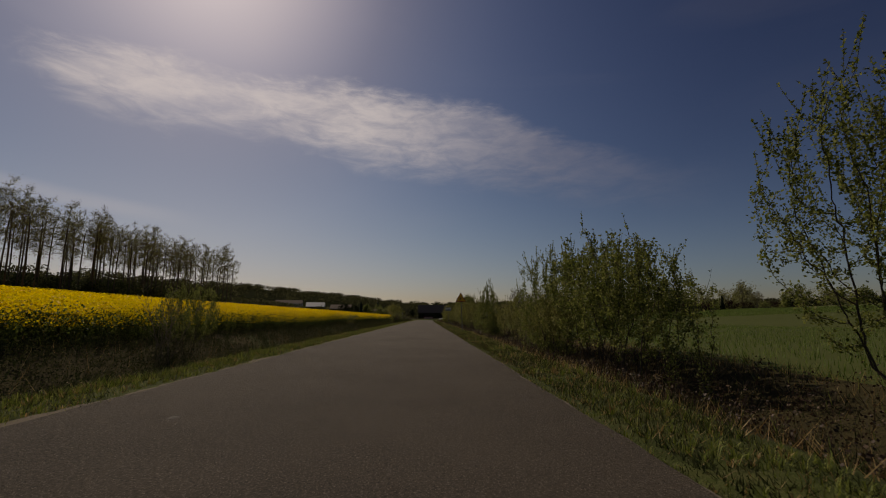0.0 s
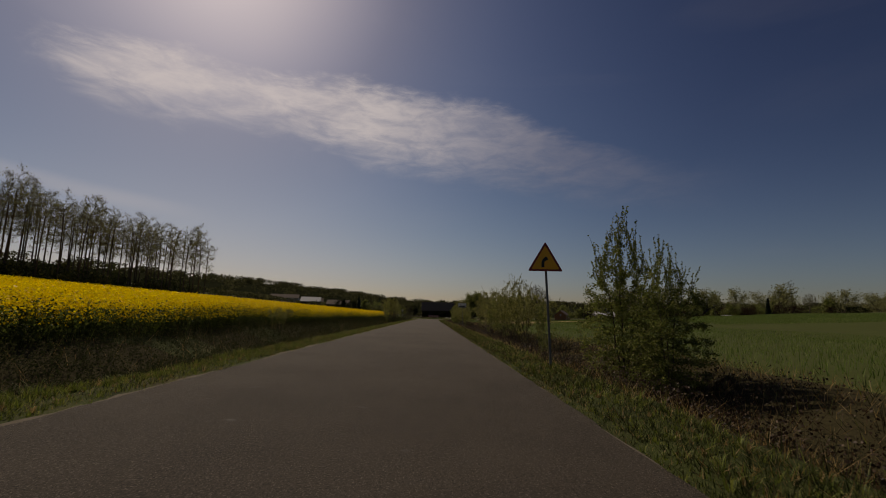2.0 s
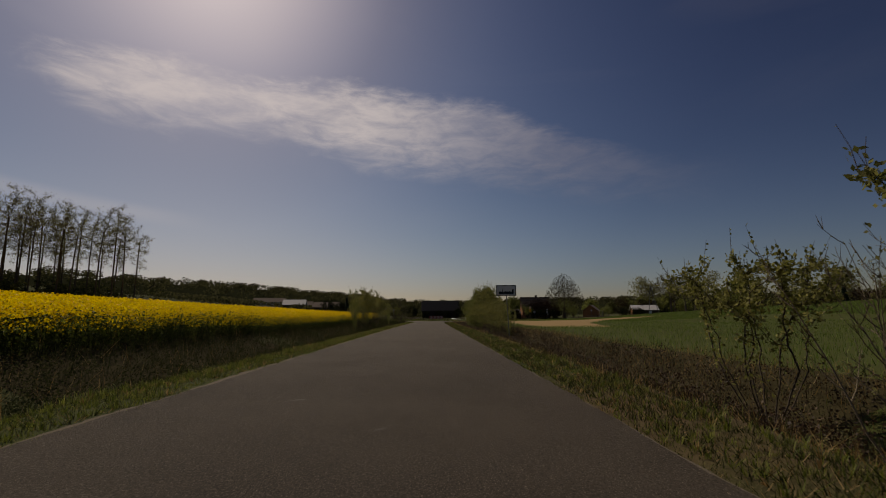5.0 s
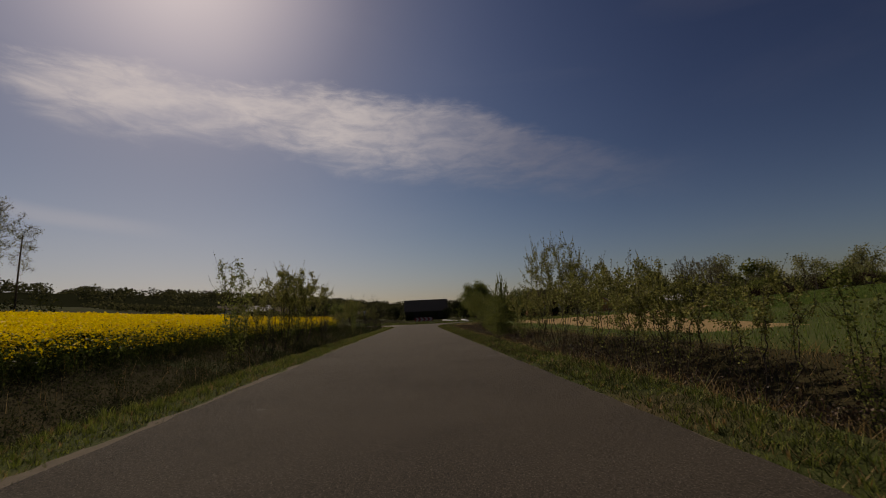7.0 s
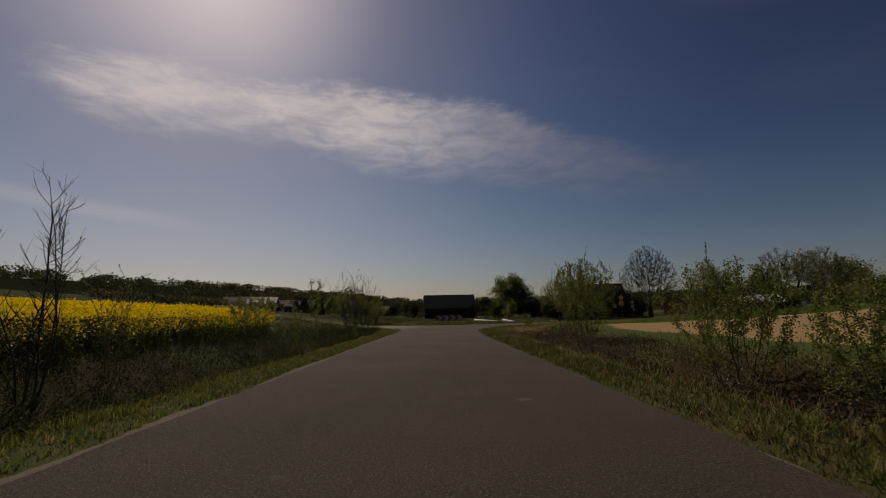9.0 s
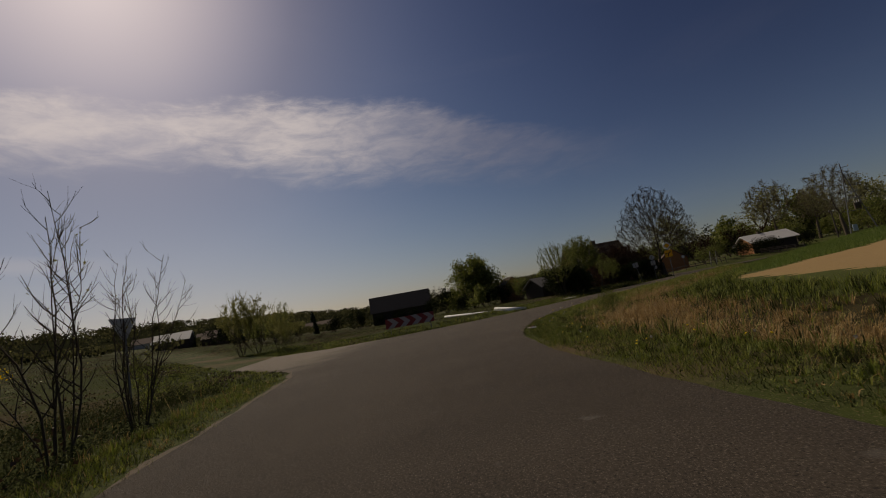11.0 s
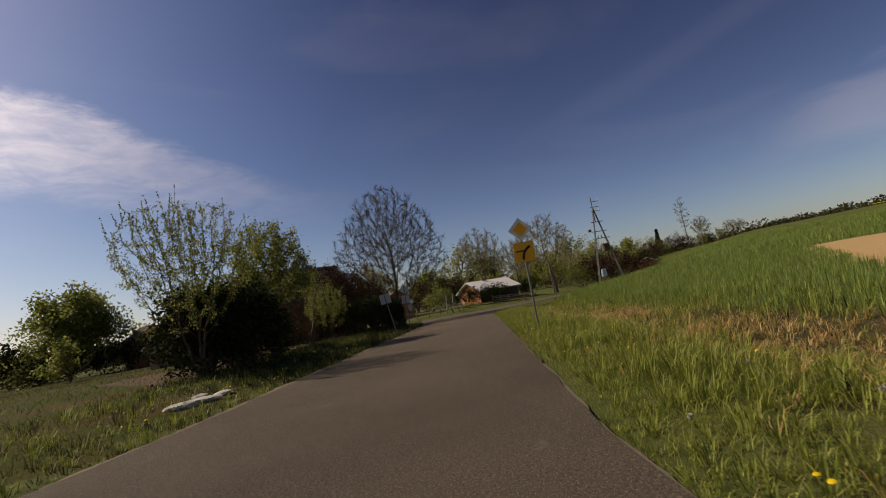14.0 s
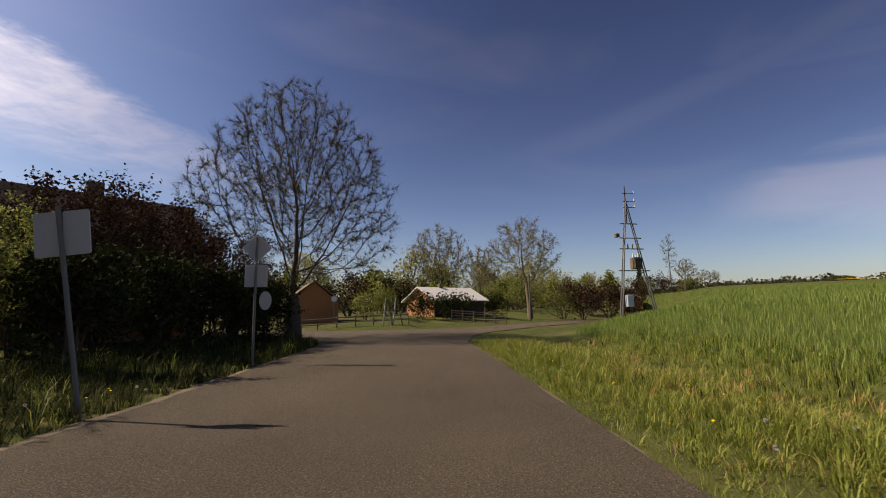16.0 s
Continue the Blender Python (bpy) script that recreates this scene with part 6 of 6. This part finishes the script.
x, y, d = along(L_FAR, 50000, 0.12, 6.0, 13, 1.4)
rr = np.random.default_rng(13)
h = (0.06 + 0.10 * rr.random(len(x))) * (0.4 + 0.9 * clump(x, y, 0.8, 13))
k = rr.random(len(x)) < 0.62
grass.append(blades(x[~k], y[~k], h[~k], 0.012 + 0.008 * rr.random((~k).sum()), 13, 0.5))
weed.append(blades(x[k], y[k], h[k], 0.014 + 0.008 * rr.random(k.sum()), 23, 0.7))
x, y = scatter(60000, -30, 40, 182, 262, lambda x, y, r: (road_distance(x, y) > 2.5) & (r.random(len(x)) < 0.9), 14)
rr = np.random.default_rng(14)
k = rr.random(len(x)) < 0.5 + 0.4 * clump(x, y, 4.0, 15)
h = 0.17 * (0.4 + rr.random(len(x)))
k2 = k & (rr.random(len(x)) < 0.5)
briar.append(blades(x[k2], y[k2], 1.3 * h[k2], np.full(k2.sum(), 0.024), 24, 1.3))
k2 = k & ~k2
weed.append(blades(x[k2], y[k2], h[k2], np.full(k2.sum(), 0.03), 14, 1.3))
x2, y2 = scatter(26000, -42, -4, 150, 215, lambda x, y, r: (road_distance(x, y) > 0.25) & ~inside(x, y, np.array(RAPE, float)), 16)
rr2 = np.random.default_rng(16)
k2 = rr2.random(len(x2)) < 0.34
h2 = 0.13 * (0.4 + rr2.random(len(x2)))
grass.append(blades(x2[k2], y2[k2], h2[k2], np.full(k2.sum(), 0.022), 17, 1.0))
weed.append(blades(x2[~k2], y2[~k2], h2[~k2], np.full((~k2).sum(), 0.026), 18, 1.0))
grass.append(blades(x[~k], y[~k], 0.8 * h[~k], np.full((~k).sum(), 0.022), 15, 1.2))
stuff("verge_grass", grass, M_GRASS, "short green roadside grass along the asphalt", "grass")
stuff("dry_grass", dry, M_DRY, "straw-coloured dry grass on the ditch banks", "grass")
stuff("brown_briars", briar, M_BRIAR, "dark brown briars and dead stalks on the ditch bank", "weeds")
stuff("dark_weeds", weed, M_WEED, "dark rank weeds and old stalks on the banks, also standing in for hedge shade", "weeds")

# young cereal inside the bend and beyond
near = lambda x, y, r: (road_distance(x, y) > 5.5) & (x > 24) & (y < 0.88 * x + 166) & ~inside(x, y, np.array(PLOUGH, float))
x, y = scatter(150000, 8, 62, 150, 208, near, 21)
rr = np.random.default_rng(21)
cereal = [blades(x, y, 0.42 * (0.7 + 0.5 * rr.random(len(x))), 0.018 + 0.01 * rr.random(len(x)), 21, 0.35)]
x, y = scatter(90000, 60, 150, 120, 225, near, 22)
cereal.append(blades(x, y, np.full(len(x), 0.5), np.full(len(x), 0.06), 22, 0.4))
x, y = scatter(60000, 8, 50, 0, 150, lambda x, y, r: (road_distance(x, y) > 6) & ~inside(x, y, np.array(PLOUGH, float)), 23)
cereal.append(blades(x, y, np.full(len(x), 0.26), np.full(len(x), 0.03), 23, 0.4))
stuff("young_cereal", cereal, M_WHEAT, "young green cereal crop", "crop")

# rape in flower: a bumpy canopy, with single plants along its near edge
cxs, cys = np.arange(-96, -9.9, 0.9), np.arange(-60, 198, 1.1)
CX, CY = np.meshgrid(cxs, cys)
rr = np.random.default_rng(31)
CX = CX + rr.normal(0, 0.15, CX.shape)
ok = inside(CX, CY, np.array(RAPE, float))
CZ = land(CX, CY) + 1.12 - 0.45 * (1 - sstep(-0.3, 1.6, -9.9 - CX)) + 0.04 * rr.normal(0, 1, CX.shape) + 0.08 * wave(CX, CY, 3.0, 1.0)
n0, n1 = CX.shape
ii = np.arange(n0 * n1).reshape(n0, n1)
q = np.stack([ii[:-1, :-1], ii[:-1, 1:], ii[1:, 1:], ii[1:, :-1]], -1).reshape(-1, 4)
q = q[ok.ravel()[q].all(1)]


def canopy(k, pos):
    n = k.noise(pos, 2.2, 6.0, 0.7)
    f = k.noise(pos, 22.0, 4.0, 0.7)
    col = k.mix(k.smooth(f, 0.38, 0.58), (0.42, 0.31, 0.010), (0.80, 0.52, 0.004))
    return k.mix(k.math("MULTIPLY", n, 0.35), col, (0.5, 0.4, 0.02)), f


M_CANOPY = material("rape_canopy", canopy, 1.0, 0.0, 0.8)
tagged(mesh_object("rape_field", np.stack([CX, CY, CZ], -1).reshape(-1, 3), q, M_CANOPY), "bright yellow rape field in full flower", "crop", kind="stuff")

# a second rape field shows as a thin stripe on the eastern crest
ys = np.arange(189.0, 40.0, -4.0)
SX = np.stack([np.linspace(298.5 - min(34.0, 1.2 * (190 - b)), 299.0, 6) for b in ys])
SY = np.repeat(ys[:, None], 6, 1)
SZ = land(SX, SY) + 0.55 + 0.08 * wave(SX, SY, 2.0, 3.0)
ii = np.arange(SX.size).reshape(SX.shape)
q = np.stack([ii[:-1, :-1], ii[:-1, 1:], ii[1:, 1:], ii[1:, :-1]], -1).reshape(-1, 4)
tagged(mesh_object("far_rape_field", np.stack([SX, SY, SZ], -1).reshape(-1, 3), q, M_CANOPY), "thin yellow stripe of a distant rape field on the crest", "crop", kind="stuff")


def rape(n, x0, x1, y0, y1, seed, heads, hs, ht=1.15):
    x, y = scatter(n, x0, x1, y0, y1, lambda x, y, r: inside(x, y, np.array(RAPE, float)), seed)
    r = np.random.default_rng(seed)
    z = land(x, y)
    h = ht * (0.82 + 0.35 * r.random(len(x)))
    fx = np.repeat(np.arange(len(x)), heads)
    m = len(fx)
    c = np.stack([x[fx] + r.normal(0, 0.14, m), y[fx] + r.normal(0, 0.14, m), z[fx] + h[fx] * (1 - 0.58 * r.random(m) ** 1.2)], 1)
    a = r.normal(0, 1, (m, 3))
    a /= np.linalg.norm(a, axis=1)[:, None]
    b = np.cross(a, r.normal(0, 1, (m, 3)))
    b /= np.linalg.norm(b, axis=1)[:, None]
    s_ = hs * (0.5 + r.random((m, 1)))
    v = np.stack([c - a * s_ * 0.5, c + b * s_ * 0.4, c + a * s_ * 0.5, c - b * s_ * 0.4], 1).reshape(-1, 3)
    return (v, np.arange(4 * m).reshape(-1, 4)), x, y, h


f1, x, y, h = rape(9000, -11.4, -9.4, -4, 150, 41, 20, 0.056, 1.2)
f2, *_ = rape(12000, -26, -11.2, -4, 190, 42, 5, 0.09, 1.22)
f3, *_ = rape(8000, -75, -25, 0, 196, 43, 3, 0.22, 1.25)
stuff("rape_flowers", [f1, f2, f3], M_RAPE, "clusters of small yellow rape flowers", "crop")
rr = np.random.default_rng(44)
st = [blades(np.repeat(x, 2) + rr.normal(0, 0.1, 2 * len(x)), np.repeat(y, 2) + rr.normal(0, 0.1, 2 * len(x)), np.repeat(h, 2) * 0.8, np.full(2 * len(x), 0.016), 44, 0.3), tri(thicket(x, y, np.full(len(x), 0.2), 0.86 * h, 16, np.full(len(x), 0.075), 45))]
stuff("rape_stems", st, M_STEM, "green rape stems and leaves at the field edge", "crop")

# loose grit and stones along the broken edge of the bend
x, y, d = along(R_BEND, 7000, 0.0, 0.42, 57, 1.5)
x2, y2, d2 = along([(-6.3, 170.0), (-4.4, 166.4)] + L_STRAIGHT[:3], 1500, -0.05, 0.4, 58, 1.6)
x, y = np.concatenate([x, x2]), np.concatenate([y, y2])
rr = np.random.default_rng(59)
n = len(x)
octa = np.array([(1, 0, 0), (0, 1, 0), (-1, 0, 0), (0, -1, 0), (0, 0, 0.8), (0, 0, -0.8)])
size = (0.004 + 0.010 * rr.random(n) ** 4)[:, None, None]
v = octa[None] * size * (0.6 + 0.8 * rr.random((n, 6, 1))) + np.stack([x, y, land(x, y) + 0.002], 1)[:, None]
f = np.array([(0, 1, 4), (1, 2, 4), (2, 3, 4), (3, 0, 4), (1, 0, 5), (2, 1, 5), (3, 2, 5), (0, 3, 5)])
stuff("edge_grit", [(v.reshape(-1, 3), (f[None] + 6 * np.arange(n)[:, None, None]).reshape(-1, 3))], M_GRIT, "loose grit and small stones along the asphalt edge", "gravel")


def litter(x, y, w_, h_, z, seed, label, stripe):
    """A crumpled sheet of packaging."""
    r = np.random.default_rng(seed)
    e = thing("litter", pose(x, y, z, 0, 0, r.random() * 90), label, "litter", "litter on the verge")
    bm = bmesh.new()
    bmesh.ops.create_grid(bm, x_segments=7, y_segments=5, size=0.5)
    for q in bm.verts:
        q.co = Vector((q.co.x * w_, q.co.y * h_, abs(noise.noise(q.co * 3.3 + Vector((seed, 0, 0)))) * 0.35 * h_ + 0.02))
    up = bmesh.ops.extrude_face_region(bm, geom=bm.faces[:])
    for q in up["geom"]:
        if isinstance(q, bmesh.types.BMVert):
            q.co.z += 0.012
    top_ = [q.co.copy() for q in bm.verts]
    bmesh.ops.recalc_face_normals(bm, faces=bm.faces)
    part("sheet", bm, M_WHITE, e)
    if stripe:
        b2 = bmesh.new()
        bmesh.ops.create_grid(b2, x_segments=4, y_segments=3, size=0.5)
        for q in b2.verts:
            p = Vector((q.co.x * w_ * 0.55, q.co.y * h_ * 0.55, 0))
            near_ = min(top_, key=lambda c: (c.x - p.x) ** 2 + (c.y - p.y) ** 2 - 0.01 * c.z)
            q.co = Vector((p.x, p.y, near_.z + 0.03))
        part("print", b2, M_RED, e, "red printed patch")


litter(3.80, 163.25, 0.24, 0.17, land_at(3.80, 163.25) + 0.06, 3, "crumpled white and red packet on the road verge", True)
litter(4.9, 102.2, 0.26, 0.16, land_at(4.9, 102.2) + 0.05, 5, "crumpled white plastic sheet in the ditch", False)

# dandelions by the bend
x, y, d = along(R_BEND, 110, 0.3, 2.4, 51)
x2, y2, d2 = along(EDGE_FAR[12:20], 60, 0.3, 1.8, 52)
x, y = np.concatenate([x, x2]), np.concatenate([y, y2])
rr = np.random.default_rng(53)
z = land(x, y) + 0.12 + 0.14 * rr.random(len(x))
ang = np.linspace(0, 2 * np.pi, 8, endpoint=False)
fl = []
for px_, py_, pz_ in zip(x, y, z):
    tl = rr.normal(0, 0.3, 2)
    ring_ = np.stack([px_ + 0.018 * np.cos(ang), py_ + 0.018 * np.sin(ang), pz_ + 0.024 * (np.cos(ang) * tl[0] + np.sin(ang) * tl[1])], 1)
    fl.append(np.concatenate([[(px_, py_, pz_ + 0.012)], ring_]))
fv = np.concatenate(fl)
ff = np.concatenate([[(9 * i, 9 * i + 1 + j, 9 * i + 1 + (j + 1) % 8) for j in range(8)] for i in range(len(x))])
stuff("dandelions", [(fv, ff)], M_FLOWER, "small yellow dandelion heads in the grass", "flowers")

x, y, d = along(R_BEND, 45, 0.25, 1.8, 54)
x2, y2, d2 = along(EDGE_FAR[12:20], 60, 0.2, 2.6, 55)
x, y = np.concatenate([x, x2]), np.concatenate([y, y2])
rr = np.random.default_rng(56)
clocks = []
for px_, py_ in zip(x, y):
    c = np.array([px_, py_, land_at(px_, py_) + 0.2 + 0.1 * rr.random()])
    u = rr.normal(0, 1, (40, 3))
    u /= np.linalg.norm(u, axis=1)[:, None]
    sd = np.cross(u, rr.normal(0, 1, (40, 3)))
    sd *= 0.007 / np.linalg.norm(sd, axis=1)[:, None]
    v = np.stack([c + u * 0.003, c + u * 0.020 - sd, c + u * 0.020 + sd], 1).reshape(-1, 3)
    clocks.append((v, np.arange(120).reshape(-1, 3)))
stuff("dandelion_clocks", clocks, M_FLUFF, "pale fluffy dandelion seed heads in the grass", "flowers")

# scrub under the wood, and far woods on the hills
r = np.random.default_rng(61)


t = r.random(260)
x, y = -74 - 15 * t - r.random(260) * 26, 190 - t * 225
n = len(x)
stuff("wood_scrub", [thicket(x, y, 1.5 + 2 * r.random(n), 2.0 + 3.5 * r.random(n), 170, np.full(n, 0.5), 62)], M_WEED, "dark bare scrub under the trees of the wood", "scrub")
far = []
for k in range(800):
    be = radians(-62 + 170 * r.random())
    ds = 420 + 900 * r.random() ** 0.8
    far.append((math.sin(be) * ds, 100 + math.cos(be) * ds))
for k in range(120):                       # hedges and thickets in front of the hills
    be = radians(-34 + 40 * r.random())
    ds = 210 + 190 * r.random()
    far.append((math.sin(be) * ds, 100 + math.cos(be) * ds))
fx, fy = np.array(far).T
n = len(fx)
dist = np.hypot(fx, fy - 100)
stuff("far_woods", [thicket(fx, fy, 4 + dist * 0.010 * (0.5 + r.random(n)), np.where(dist > 405, 9, 3.5) + 5 * r.random(n) * (dist > 405), 120, 0.5 + dist * 0.0024, 63)], M_FAR,
      "dark distant woods along the skyline", "woods")
for x, y, s_ in ((-47, 450, 0.95), (-62, 452, 0.7), (14, 640, 1.1)):
    place(SPRUCE, x, y, s_, 1.0)

for proto in PROTOTYPES:
    for ob in (*proto.children_recursive, proto):
        bpy.data.objects.remove(ob)
